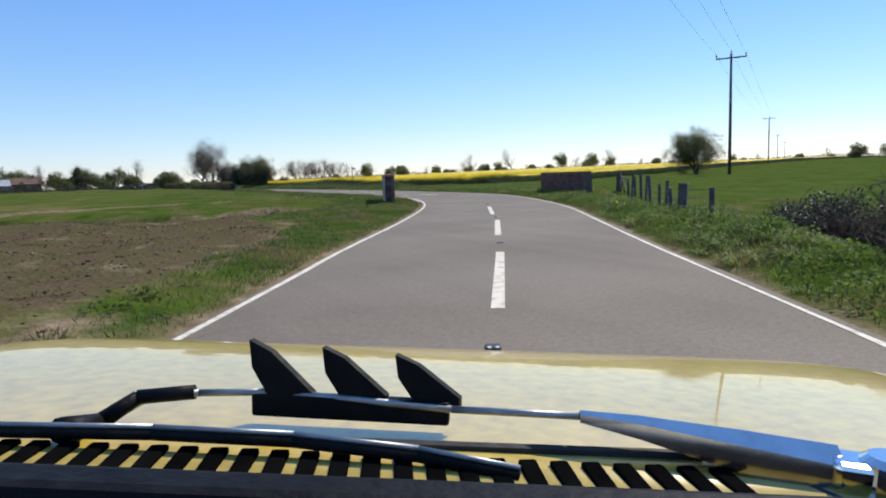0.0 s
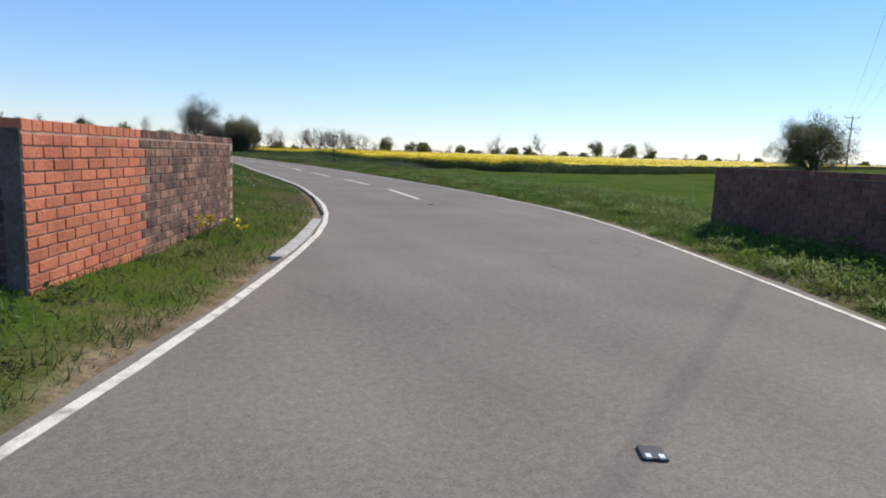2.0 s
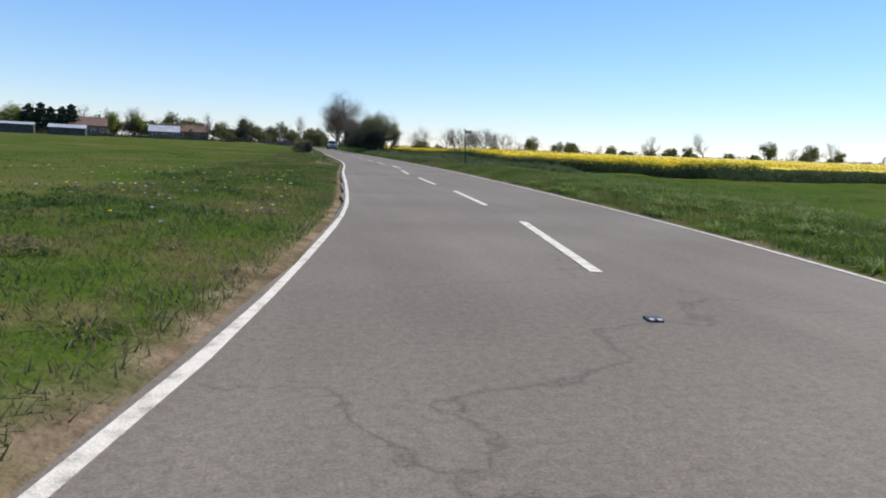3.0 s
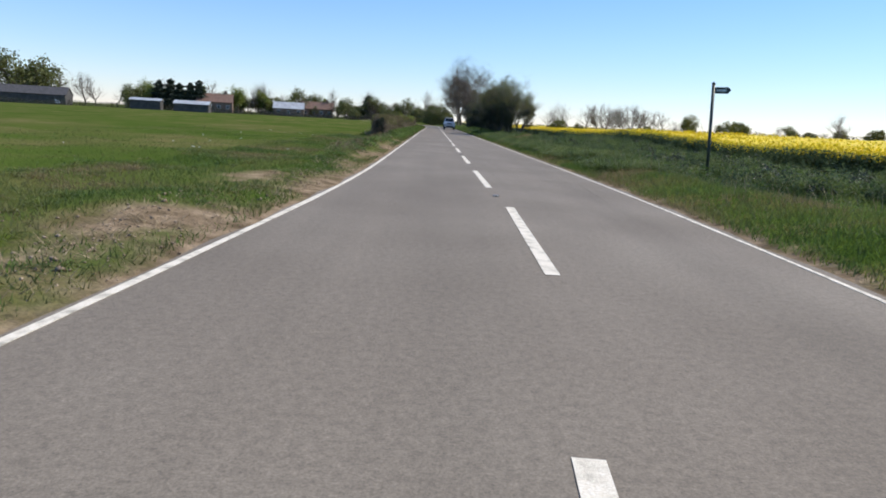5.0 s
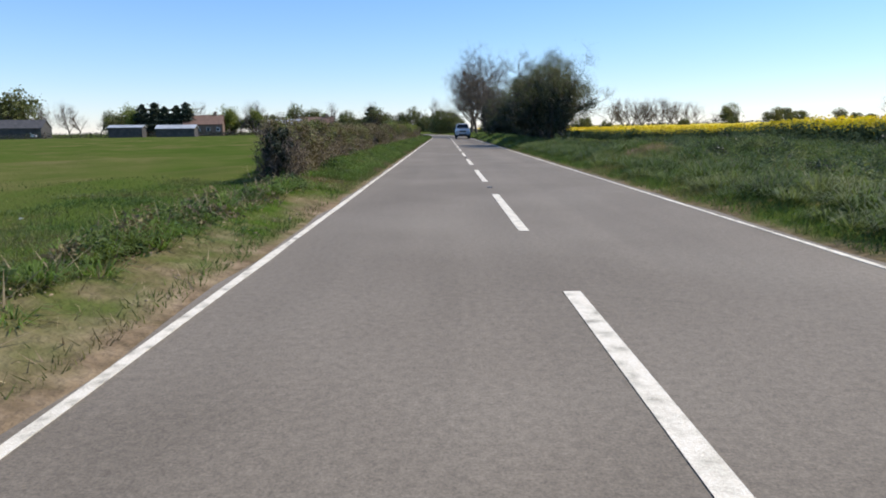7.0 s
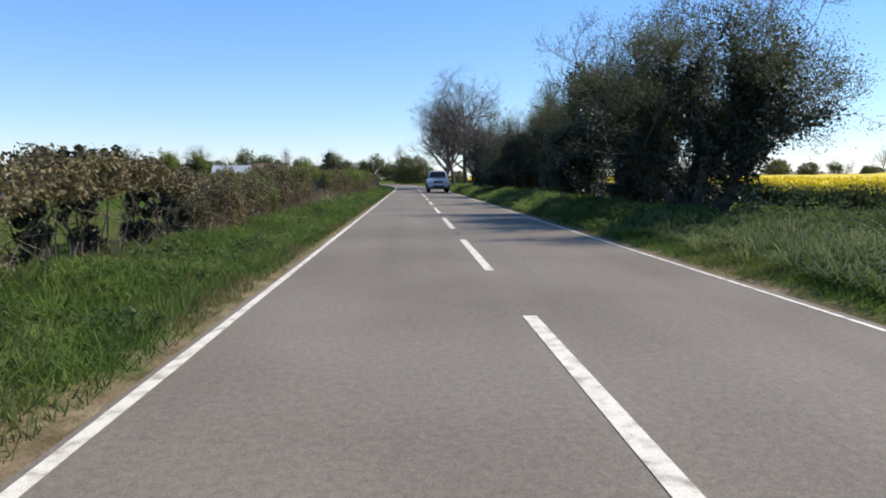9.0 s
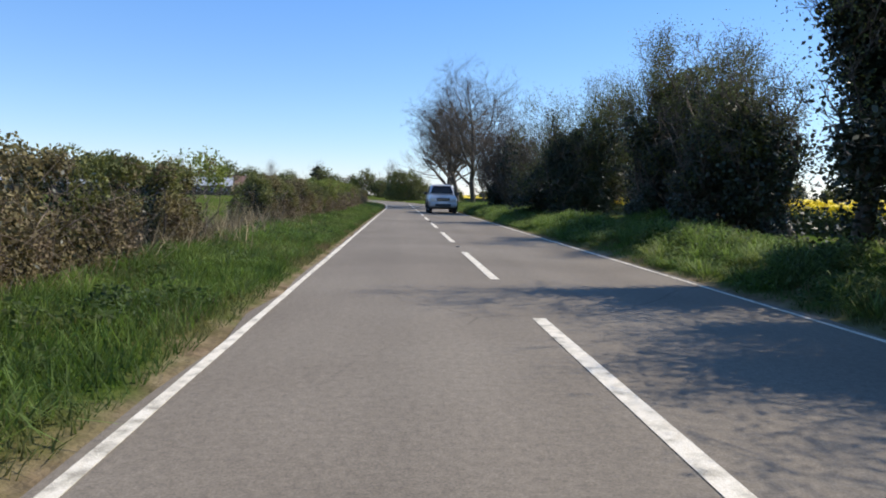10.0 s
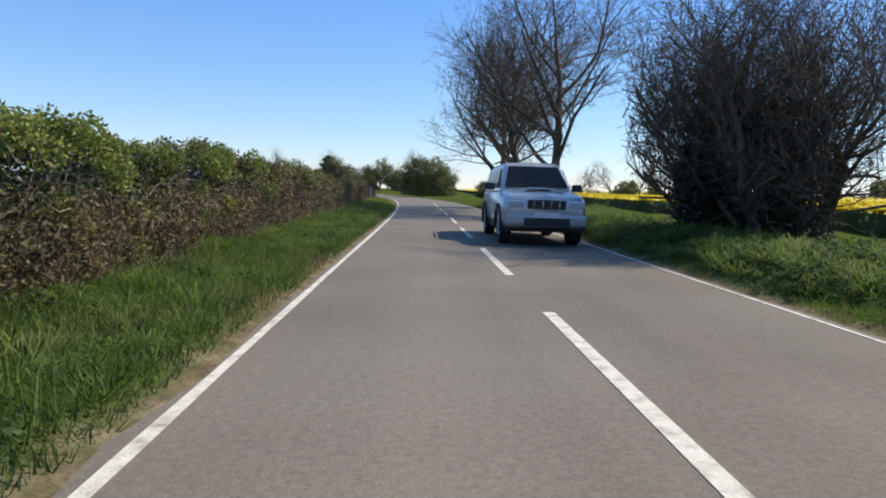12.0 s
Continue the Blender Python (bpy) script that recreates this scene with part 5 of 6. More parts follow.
OAK_FAR = tree("tree", (84.9, 205.6, land1(84.9, 205.6)), 6.6, 1.3, 0.25, 62, "distant round-crowned tree on the field's edge", LEAF_OLIVE, 0.2, 1.6, 0.4, levels=3, kids=(9, 6, 5), start=0.1, stems=2, group="distant trees")
BUSH_FAR = bush("bush", (102.8, 208.6, land1(102.8, 208.6)), (8, 7, 5), 3500, 63, "distant rounded bush on the field's edge", LEAF_OLIVE, 0.22, 16, group="distant trees")
FRESH_FAR = tree("tree", (-75, 234.7, land1(-75, 234.7)), 9.7, 1.1, 0.3, 64, "distant tree in fresh yellow-green leaf by the farm", LEAF_FRESH, 0.24, 3.5, 0.6, levels=3, kids=(9, 6, 5), group="distant trees")


def conifer(at, height, radius, seed):
    rng = np.random.default_rng(seed)
    ob = thing("conifer", (*at, land1(*at)), 0, "distant dark evergreen conifer by the farm", "tree", "distant trees")
    tubes("trunk", [(0, 0, 0, 0, 0, height * 0.9, 0.2, 0.04)], BARK, ob, 7)
    n = 3500
    z = rng.beta(1.3, 1.6, n) * height
    r = radius * (1 - z / height) ** 0.45 * np.sqrt(rng.uniform(0.1, 1, n)) * (0.8 + 0.3 * np.sin(z * 4))
    g = rng.uniform(0, 2 * math.pi, n)
    leaves("foliage", np.stack([r * np.cos(g), r * np.sin(g), z + 0.2], 1), 0.38, LEAF_CONIFER, ob, rng, 0.5)
    return ob


def beyond(x, y):
    """A place in the farmstead across the left-hand field."""
    return -0.8 + 1.5 * (x + 0.8), -5 + 1.5 * (y + 5)


def again(ob, x, y, size, turn):
    if x < -3:
        x, y = beyond(x, y)
        size = size if ob is FRESH_FAR else size * 1.5
    return copy_thing(ob, Matrix.Translation((x, y, land1(x, y))) @ Matrix.Rotation(turn, 4, "Z") @ Matrix.Diagonal((size, size, size, 1)))


pick = np.random.default_rng(77)
for x, y in ((58, 240), (60.8, 234), (62, 239), (63.5, 236), (65, 238), (68, 236), (71, 234), (74, 234), (77, 232), (66.7, 233), (69.5, 233), (72.4, 231), (75, 231), (78, 229), (80.7, 229), (83.5, 227), (52, 246), (148, 186), (157, 240), (210, 190), (44.5, 250)):
    again(BARE_FAR, x, y, pick.uniform(1.05, 1.4), pick.uniform(0, 6))
for x, y, s in ((160, 165, 1.1), (170, 157, 1.0), (126, 219, 0.7), (140, 211, 0.6), (-2, 150, 0.0), (242, 86, 0.9), (-38.4, 173, 1.1), (-24, 160.5, 0.8), (-17, 166, 0.9), (-9, 168, 0.9), (-70.7, 141.6, 0.8), (-101, 147, 1.75), (-98, 153, 1.6), (-33, 170, 0.9)):
    if s:
        again(OAK_FAR, x, y, s, pick.uniform(0, 6))
for x, y, s in ((83.7, 165, 0.7), (113, 184, 0.5), (121, 179, 0.45), (132, 173, 0.5), (150, 173, 0.6), (182, 160, 0.5), (200, 140, 0.45), (132.8, 215, 0.45), (153, 200, 0.5), (220, 120, 0.4), (240, 95, 0.4), (262, 60, 0.45), (-13, 158, 0.6), (-5, 163, 0.7), (-21, 155, 0.5), (2, 170, 0.8), (10, 176, 0.6)):
    again(BUSH_FAR, x, y, s, pick.uniform(0, 6))
for x, y, s in ((-44, 158.6, 0.95), (-47, 161, 0.8), (-67, 146, 0.9), (-30, 172, 0.8)):
    again(FRESH_FAR, x, y, s, pick.uniform(0, 6))
for x, y in ((-100.9, 165), (-99.2, 166.2), (-95, 168.5), (-93, 170), (-27, 168), (-21.6, 170), (-5, 172), (14, 160)):
    again(BARE_FAR, x, y, pick.uniform(0.85, 1.15), pick.uniform(0, 6))
for n, (x, y) in enumerate(((-65, 144), (-62.8, 145), (-61, 145.7), (-58.8, 146.5), (-57, 147.3), (-19, 168))):
    conifer(beyond(x, y), 9.9 + 0.8 * math.sin(n * 2.0), 3.9, 80 + n)


for k in range(46):
    x = -78 + 1.7 * k + pick.uniform(-1, 1)
    y = 152 + 0.28 * (x + 78) * 0.8 + pick.uniform(-3, 6)
    kind = (BARE_FAR, OAK_FAR, BARE_FAR, BUSH_FAR, FRESH_FAR, BARE_FAR)[k % 6]
    again(kind, x, y, pick.uniform(0.7, 1.05) * (1 if x < -42 else 0.7), pick.uniform(0, 6))
for k in range(30):
    g = radians(8 + 1.9 * k + pick.uniform(-0.6, 0.6))
    r = 262 + pick.uniform(-8, 14)
    again((BUSH_FAR, BARE_FAR, BUSH_FAR, OAK_FAR, BARE_FAR)[k % 5], -17 + r * math.sin(g), -64 + r * math.cos(g), pick.uniform(0.4, 0.75), pick.uniform(0, 6))


def far_hedge(a, b, height, seed):
    """A low dark hedge along the far side of a field."""
    rng = np.random.default_rng(seed)
    a, b = np.array(a, float), np.array(b, float)
    ob = thing("field_hedge", (0, 0, 0), 0, "low dark hedge along the far side of a field", "hedge", "field hedges", "stuff")
    n = int(np.linalg.norm(b - a) * 40)
    p = a + (b - a) * rng.uniform(size=(n, 1)) + rng.normal(size=(n, 2)) * 0.5
    z = land(p[:, 0], p[:, 1]) + rng.beta(1.2, 1.2, n) * height * (0.8 + 0.3 * wave(p[:, 0], p[:, 1], 4, seed))
    leaves("foliage", np.column_stack([p, z]), 0.2, LEAF_IVY_SHADE, ob, rng)
    q = a + (b - a) * rng.uniform(size=(n // 8, 1))
    zq = land(q[:, 0], q[:, 1])
    tubes("woody_frame", np.column_stack([q, zq, q, zq + height * 0.8, np.full(len(q), 0.05), np.full(len(q), 0.02)]), BARK, ob, 3)
    return ob


far_hedge((-142, 194), (-18, 236), 2.0, 91)
far_hedge((-18, 236), (-9, 132), 1.3, 92)
far_hedge((20, 245), (95, 190), 2.0, 93)
far_hedge((95, 190), (185, 130), 2.0, 96)
far_hedge((185, 130), (262, 40), 2.0, 94)
far_hedge((-330, 168), (-142, 194), 2.2, 95)

building("barn", beyond(-93.3, 141), radians(20), (24, 15, 3.2), WALL_DARK, ROOF_DARK, 2.6, "long dark barn with a low slate roof", opening=True)
building("barn", beyond(-63.6, 133.8), radians(15), (9, 7, 2.9), WALL_DARK, ROOF_GREY, 0.7, "small open-fronted shed with a pale sheet roof", opening=True)
building("barn", beyond(-53.4, 133), radians(12), (10.5, 7, 2.4), WALL_DARK, ROOF_GREY, 1.0, "low shed with a bright sheet roof", opening=True)
building("house", beyond(-53.8, 149), radians(14), (12, 9, 3.7), WALL_BRICK, ROOF_RED, 2.8, "brick farmhouse with a red tiled roof", 4, True)
building("house", beyond(-38.1, 158), radians(10), (11, 8, 2.8), WALL_BRICK, ROOF_GREY, 2.3, "pale bungalow with a grey roof", 3)
building("house", beyond(-32, 164.5), radians(10), (12, 8, 3.3), WALL_BRICK, ROOF_RED, 2.6, "brick house with a red tiled roof", 4, True)
building("house", (-7.6, 131), radians(-70), (4, 3, 1.0), WALL_BRICK, ROOF_DARK, 0.6, "small low brick outbuilding with a dark roof", 1)
bm = bmesh.new()
box(bm, (0.45, 0.45, 1.2), (-5.6, 122, 0.55), bevel=0.02)
tagged(part("gate_pillar", bm, WALL_BRICK), "short red brick gate pillar beside the verge", "pillar")


def parked_van(at, turn):
    ob = thing("parked_van", (*at, land1(*at)), turn, "white van parked by the farm", "van")
    bm = bmesh.new()
    loft(bm, [hull(0, 0.8, 0.4, 0.9), hull(0.3, 0.95, 0.35, 1.1), hull(1.0, 0.98, 0.35, 1.2), hull(1.7, 0.95, 0.35, 1.95), hull(4.8, 0.95, 0.35, 2.0), hull(4.9, 0.9, 0.4, 1.9)])
    part("body", bm, CAR_WHITE, ob)
    for s in (-1, 1):
        bm = bmesh.new()
        box(bm, (0.03, 0.8, 0.45), (s * 0.95, 2.0, 1.5))
        part("side_window", bm, CAR_GLASS, ob)
        for y in (0.9, 3.9):
            wheel(ob, s * 0.85, y, 0.33, 0.2)


parked_van(beyond(-84.9, 139), radians(95))
off_roader((1.24, 78.6, 0.0), 0.0, "silver off-road car on the road, clean, headlights off")


# ================================================================ the old yellow car at the start of the road
CAR_YELLOW = material("yellow_car_paint", [(0.52, 0.37, 0.064), (0.55, 0.395, 0.072)], 2.0, 0.28, 0, coat=0.8)
DASH_BLACK = material("black_dash_vinyl", [(0.004, 0.004, 0.005), (0.009, 0.009, 0.01)], 14, 0.55, 0.2, spec=0.12)
# black for the painted shade in the slots, and for a dark stone
SLOT_DARK = material("slot_shade_and_stone_black", [(0.003, 0.003, 0.003), (0.005, 0.005, 0.005)], 9, 1.0, 0, spec=0.0)
DASH_GREY = material("dusty_grey_plastic", [(0.1, 0.09, 0.08), (0.16, 0.145, 0.13)], 14, 0.6, 0.2)


def old_car(eye_x, eye_y, heading, lean):
    """An open old car: bonnet and scuttle with air slots, wipers with a finned deflector, dashboard with an oval vent."""
    car = thing("yellow_car", (0, 0, 0), 0, "old pale yellow car with chrome wipers standing on the road", "car")
    car.matrix_world = Matrix.Translation((eye_x, eye_y, 0)) @ Matrix.Rotation(-heading, 4, "Z") @ Matrix.Rotation(lean, 4, "Y") @ Matrix.Translation((-0.13, 0, 0))

    def ring(y, half, z0, z1, power=0.2):
        pts = []
        for k in range(29):
            g = math.pi * k / 28
            c, s_ = math.cos(g), math.sin(g)
            pts.append((half * math.copysign(abs(c) ** power, c), y, z0 + (z1 - z0) * max(s_, 0) ** 0.14))
        return pts

    shell = [(0.54, 0.92, 0.24, 0.705), (0.7, 0.95, 0.22, 0.692), (0.9, 0.98, 0.2, 0.675), (1.1, 0.99, 0.2, 0.655), (1.28, 0.99, 0.2, 0.632), (1.4, 0.98, 0.2, 0.606), (1.5, 0.96, 0.2, 0.57), (1.58, 0.93, 0.21, 0.52), (1.64, 0.9, 0.23, 0.44), (1.67, 0.86, 0.27, 0.36)]
    bm = bmesh.new()
    loft(bm, [ring(*s_) for s_ in shell])
    part("bonnet", bm, CAR_YELLOW, car, "glossy yellow bonnet and wings", smooth=True)
    bm = bmesh.new()
    for s_ in (-1, 1):
        box(bm, (0.08, 2.0, 0.36), (s_ * 0.88, -0.46, 0.42), bevel=0.03)
    box(bm, (1.84, 0.5, 0.36), (0, -1.7, 0.42), bevel=0.08)
    box(bm, (1.74, 2.2, 0.05), (0, -0.5, 0.25))
    part("body_tub", bm, CAR_YELLOW, car, "yellow body sides and tail")
    for s_ in (-1, 1):
        for y in (1.1, -1.35):
            wheel(car, s_ * 0.84, y, 0.27, 0.15)
    bm = bmesh.new()
    for a, b in (((-0.62, 0.68), (0.33, 0.675)), ((0.33, 0.675), (0.4, 0.64)), ((0.4, 0.64), (0.43, 0.575)), ((-0.62, 0.68), (-0.68, 0.58))):
        rod(bm, (a[0], a[1], 0.693), (b[0], b[1], 0.698), 0.006, 0.006, 6)
    part("vent_groove", bm, CAR_TRIM, car, "dark groove round the air slots")
    # proud black boxes stand for open slots, their inner shade put into colour
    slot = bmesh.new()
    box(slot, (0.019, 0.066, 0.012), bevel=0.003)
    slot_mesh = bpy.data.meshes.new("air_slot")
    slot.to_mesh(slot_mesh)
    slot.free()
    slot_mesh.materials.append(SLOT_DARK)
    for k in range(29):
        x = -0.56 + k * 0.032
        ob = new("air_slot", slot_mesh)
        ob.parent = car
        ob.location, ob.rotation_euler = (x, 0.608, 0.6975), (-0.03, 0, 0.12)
    # wiper: pivot, chrome arm, thin rod, deflector with three fins, blade
    bm = bmesh.new()
    rod(bm, (0.475, 0.6, 0.66), (0.475, 0.6, 0.69), 0.03, 0.024, 16)
    part("wiper_pivot", bm, DASH_BLACK, car, "black wiper spindle seal", smooth=True)
    bm = bmesh.new()
    rod(bm, (0.478, 0.602, 0.69), (0.478, 0.602, 0.73), 0.029, 0.027, 20)
    rod(bm, (0.478, 0.602, 0.73), (0.478, 0.602, 0.736), 0.027, 0.02, 20)
    box(bm, (0.05, 0.045, 0.03), (0.455, 0.612, 0.714), -0.3, bevel=0.006)
    part("wiper_cap", bm, CHROME, car, "bright chrome wiper cap", smooth=False)
    bm = bmesh.new()
    loft(bm, [[(x, y - w, z - t), (x, y + w, z - t), (x, y + w * 0.8, z + t * 0.4), (x, y, z + t), (x, y - w * 0.8, z + t * 0.4)] for x, y, z, w, t in
              ((0.44, 0.625, 0.712, 0.024, 0.024), (0.35, 0.65, 0.72, 0.02, 0.019), (0.26, 0.672, 0.73, 0.012, 0.011), (0.2, 0.687, 0.733, 0.006, 0.006))])
    part("wiper_arm", bm, CHROME, car, "chrome wiper arm")
    bm = bmesh.new()
    pts = [(0.2, 0.687, 0.732), (0.06, 0.72, 0.722), (-0.15, 0.735, 0.73), (-0.24, 0.73, 0.727), (-0.3, 0.725, 0.72), (-0.335, 0.71, 0.7)]
    for a, b in zip(pts, pts[1:]):
        rod(bm, a, b, 0.0045, 0.0045, 8)
    part("wiper_rod", bm, STEEL, car, "thin steel wiper rod", smooth=True)
    bm = bmesh.new()
    rod(bm, (-0.245, 0.73, 0.728), (-0.31, 0.722, 0.722), 0.009, 0.009, 10)
    rod(bm, (-0.31, 0.722, 0.722), (-0.345, 0.7, 0.698), 0.009, 0.011, 10)
    rod(bm, (-0.345, 0.7, 0.698), (-0.35, 0.638, 0.714), 0.011, 0.014, 10)
    part("rod_joint", bm, DASH_BLACK, car, "black wiper joint", smooth=True)
    bm = bmesh.new()
    box(bm, (0.235, 0.018, 0.028), (-0.06, 0.733, 0.715), -0.04, bevel=0.004)
    deflector = part("deflector_bar", bm, DASH_BLACK, car, "black finned wind deflector")
    for x, h in ((-0.165, 0.072), (-0.078, 0.066), (0.008, 0.06)):
        bm = bmesh.new()
        outline = [(x + 0.012, 0.72), (x - 0.012, 0.72 + h * 0.55), (x - 0.016, 0.72 + h), (x + 0.01, 0.72 + h * 0.82), (x + 0.06, 0.732), (x + 0.06, 0.718)]
        a = [bm.verts.new((px, 0.728 + 0.1 * (pz - 0.72), pz)) for px, pz in outline]
        b = [bm.verts.new((px + 0.003, 0.737 + 0.1 * (pz - 0.72), pz)) for px, pz in outline]
        bm.faces.new(a), bm.faces.new(b[::-1])
        for k in range(6):
            bm.faces.new((a[k], b[k], b[(k + 1) % 6], a[(k + 1) % 6]))
        part("fin", bm, DASH_BLACK, deflector, "black plastic fin")
    bm = bmesh.new()
    pts = [(-0.62, 0.632, 0.708), (-0.44, 0.635, 0.711), (-0.25, 0.638, 0.714), (-0.1, 0.634, 0.714), (0.03, 0.622, 0.709), (0.13, 0.602, 0.702)]
    for a, b in zip(pts, pts[1:]):
        rod(bm, a, b, 0.007, 0.007, 8)
    blade = part("wiper_blade", bm, DASH_BLACK, car, "long black wiper blade", smooth=True)
    bm = bmesh.new()
    for a, b in zip(pts[1:], pts[2:]):
        rod(bm, (a[0], a[1], a[2] + 0.008), (b[0], b[1], b[2] + 0.008), 0.003, 0.003, 6)
    part("blade_spine", bm, STEEL, blade, "steel blade spine", smooth=True)
    # dashboard
    bm = bmesh.new()
    box(bm, (1.8, 0.05, 0.045), (0, 0.54, 0.694), bevel=0.012)
    part("screen_seal", bm, DASH_BLACK, car, "black rubber screen seal")
    bm = bmesh.new()
    box(bm, (1.74, 0.36, 0.12), (0, 0.345, 0.635), bevel=0.02)
    dash_top = part("dashboard", bm, DASH_BLACK, car, "dusty black dashboard top")
    bm = bmesh.new()
    n = 36
    def oval(rx, ry, z):
        return [bm.verts.new((0.13 + rx * math.cos(2 * math.pi * k / n), 0.36 + ry * math.sin(2 * math.pi * k / n), z)) for k in range(n)]
    rings = [oval(0.15, 0.045, 0.69), oval(0.15, 0.045, 0.705), oval(0.135, 0.034, 0.707), oval(0.13, 0.031, 0.697)]
    for a, b in zip(rings, rings[1:]):
        for k in range(n):
            bm.faces.new((a[k], a[(k + 1) % n], b[(k + 1) % n], b[k]))
    vent = part("air_vent", bm, DASH_GREY, dash_top, "grey oval air vent", smooth=True)
    bm = bmesh.new()
    for k in range(12):
        x = 0.02 + k * 0.02
        reach = 0.031 * math.sqrt(max(0.05, 1 - ((x - 0.13) / 0.132) ** 2))
        box(bm, (0.006, 2 * reach, 0.012), (x, 0.36, 0.699), -0.25)
    part("vent_slats", bm, DASH_GREY, dash_top, "grey vent slats")
    for k in range(4):
        bm = bmesh.new()
        box(bm, (0.008, 0.22, 0.008), (-0.2 - 0.05 * k, 0.36, 0.697), -0.5, bevel=0.002)
        part("dash_rib", bm, DASH_GREY, dash_top, "raised grey dashboard rib")
    return car


old_car(-17.5, -63.7, radians(30), radians(3.2))


# ================================================================ verge plants
def strip_points(rng, count, side, y0, y1, d0, d1, bias=1.0):
    """Random places along the verge: side -1 left, +1 right; d metres out from the edge line."""
    ok = np.where((CENTRE[:, 1] > y0) & (CENTRE[:, 1] < y1))[0]
    i = rng.choice(ok, count)
    f = rng.uniform(size=count)[:, None]
    j = np.minimum(i + 1, len(CENTRE) - 1)
    base = (LEFT if side < 0 else RIGHT)
    p = base[i] * (1 - f) + base[j] * f
    d = d0 + (d1 - d0) * rng.uniform(size=count) ** bias
    return p + side * ACROSS[i] * d[:, None]


def blades(name, p, height, mat, rng, label, category="grass", lean=0.35, width=0.006):
    n = len(p)
    z = land(p[:, 0], p[:, 1]) - 0.02
    base = np.column_stack([p, z])
    h = height * rng.uniform(0.45, 1.25, n)
    g = rng.uniform(0, 2 * math.pi, n)
    side = np.column_stack([np.cos(g), np.sin(g), np.zeros(n)]) * (width * rng.uniform(0.7, 1.5, n))[:, None]
    tip = base + np.column_stack([rng.normal(size=n) * lean, rng.normal(size=n) * lean, np.ones(n)]) * h[:, None]
    v = np.stack([base - side, base + side, tip], 1).reshape(-1, 3)
    return tagged(mesh_object(name, v, np.arange(3 * n).reshape(-1, 3), mat), label, category, kind="stuff")


rng = np.random.default_rng(5)


def off_soil(p):
    return p[~inside(p[:, 0], p[:, 1], SOIL_FIELD) & (bare_patch(p[:, 0], p[:, 1]) < rng.uniform(0.1, 0.7, len(p)))]


VERGE = "rough green grass along the road's verge"
blades("verge_grass", off_soil(strip_points(rng, 190000, -1, -64, 20, 0.22, 3.6, 1.2)), 0.075, GRASS, rng, VERGE, width=0.006, lean=0.5)
blades("verge_grass", strip_points(rng, 90000, -1, 20, 104, 0.35, 1.9), 0.17, LUSH, rng, "tall lush green grass at the hedge foot", width=0.007, lean=0.45)
blades("verge_grass", strip_points(rng, 170000, -1, 20, 104, 0.2, 2.0), 0.11, GRASS, rng, VERGE, width=0.006, lean=0.5)
blades("verge_grass", strip_points(rng, 220000, 1, -64, 108, 0.25, 2.6), 0.12, GRASS, rng, VERGE, width=0.006, lean=0.5)
blades("field_grass", off_soil(strip_points(rng, 60000, -1, -62, 20, 3, 12, 1.3)), 0.05, GRASS, rng, "short green grass at the field's edge", width=0.012, lean=0.6)
blades("dry_stalks", strip_points(rng, 5000, -1, 20, 104, 1.5, 2.6), 0.32, STRAW, rng, "dry straw-coloured stalks at the hedge foot", lean=0.6, width=0.006)
blades("dry_stalks", strip_points(rng, 2500, 1, -60, 100, 1.2, 4.5), 0.4, STRAW, rng, "dry straw-coloured stalks in the rough grass", lean=0.5, width=0.005)
blades("dry_stalks", np.column_stack([rng.normal(size=900) * 0.45 - 4.45, rng.uniform(50.5, 60, 900)]), 0.5, STRAW, rng, "tall dry straw-coloured stalks in the hedge gap", lean=0.5, width=0.009)
blades("dry_stalks", strip_points(rng, 3000, -1, -14, 20, 0.3, 1.2), 0.08, STRAW, rng, "dry straw-coloured litter on the verge", lean=1.2, width=0.006)


def weeds(p, height, size, mat, rng, label, each=60, wide=0.16):
    """Leafy weeds: domed heaps of small leaves."""
    n = len(p)
    k = n // each + 1
    clump = rng.integers(0, k, n)
    mid = p[rng.integers(0, n, k)]
    tall, broad = rng.uniform(0.4, 1.2, k), wide * rng.uniform(0.6, 1.4, k)
    g, r = rng.uniform(0, 2 * math.pi, n), np.sqrt(rng.uniform(0, 1, n))
    q = mid[clump] + (np.column_stack([np.cos(g), np.sin(g)]) * (r * broad[clump])[:, None]) + rng.normal(size=(n, 2)) * 0.03
    z = land(q[:, 0], q[:, 1]) + height * tall[clump] * (1 - 0.85 * r ** 2) * rng.uniform(0.55, 1.05, n)
    ob = leaves("verge_weeds", np.column_stack([q, z]), size, mat, None, rng, 0.4)
    return tagged(ob, label, "weeds", kind="stuff")


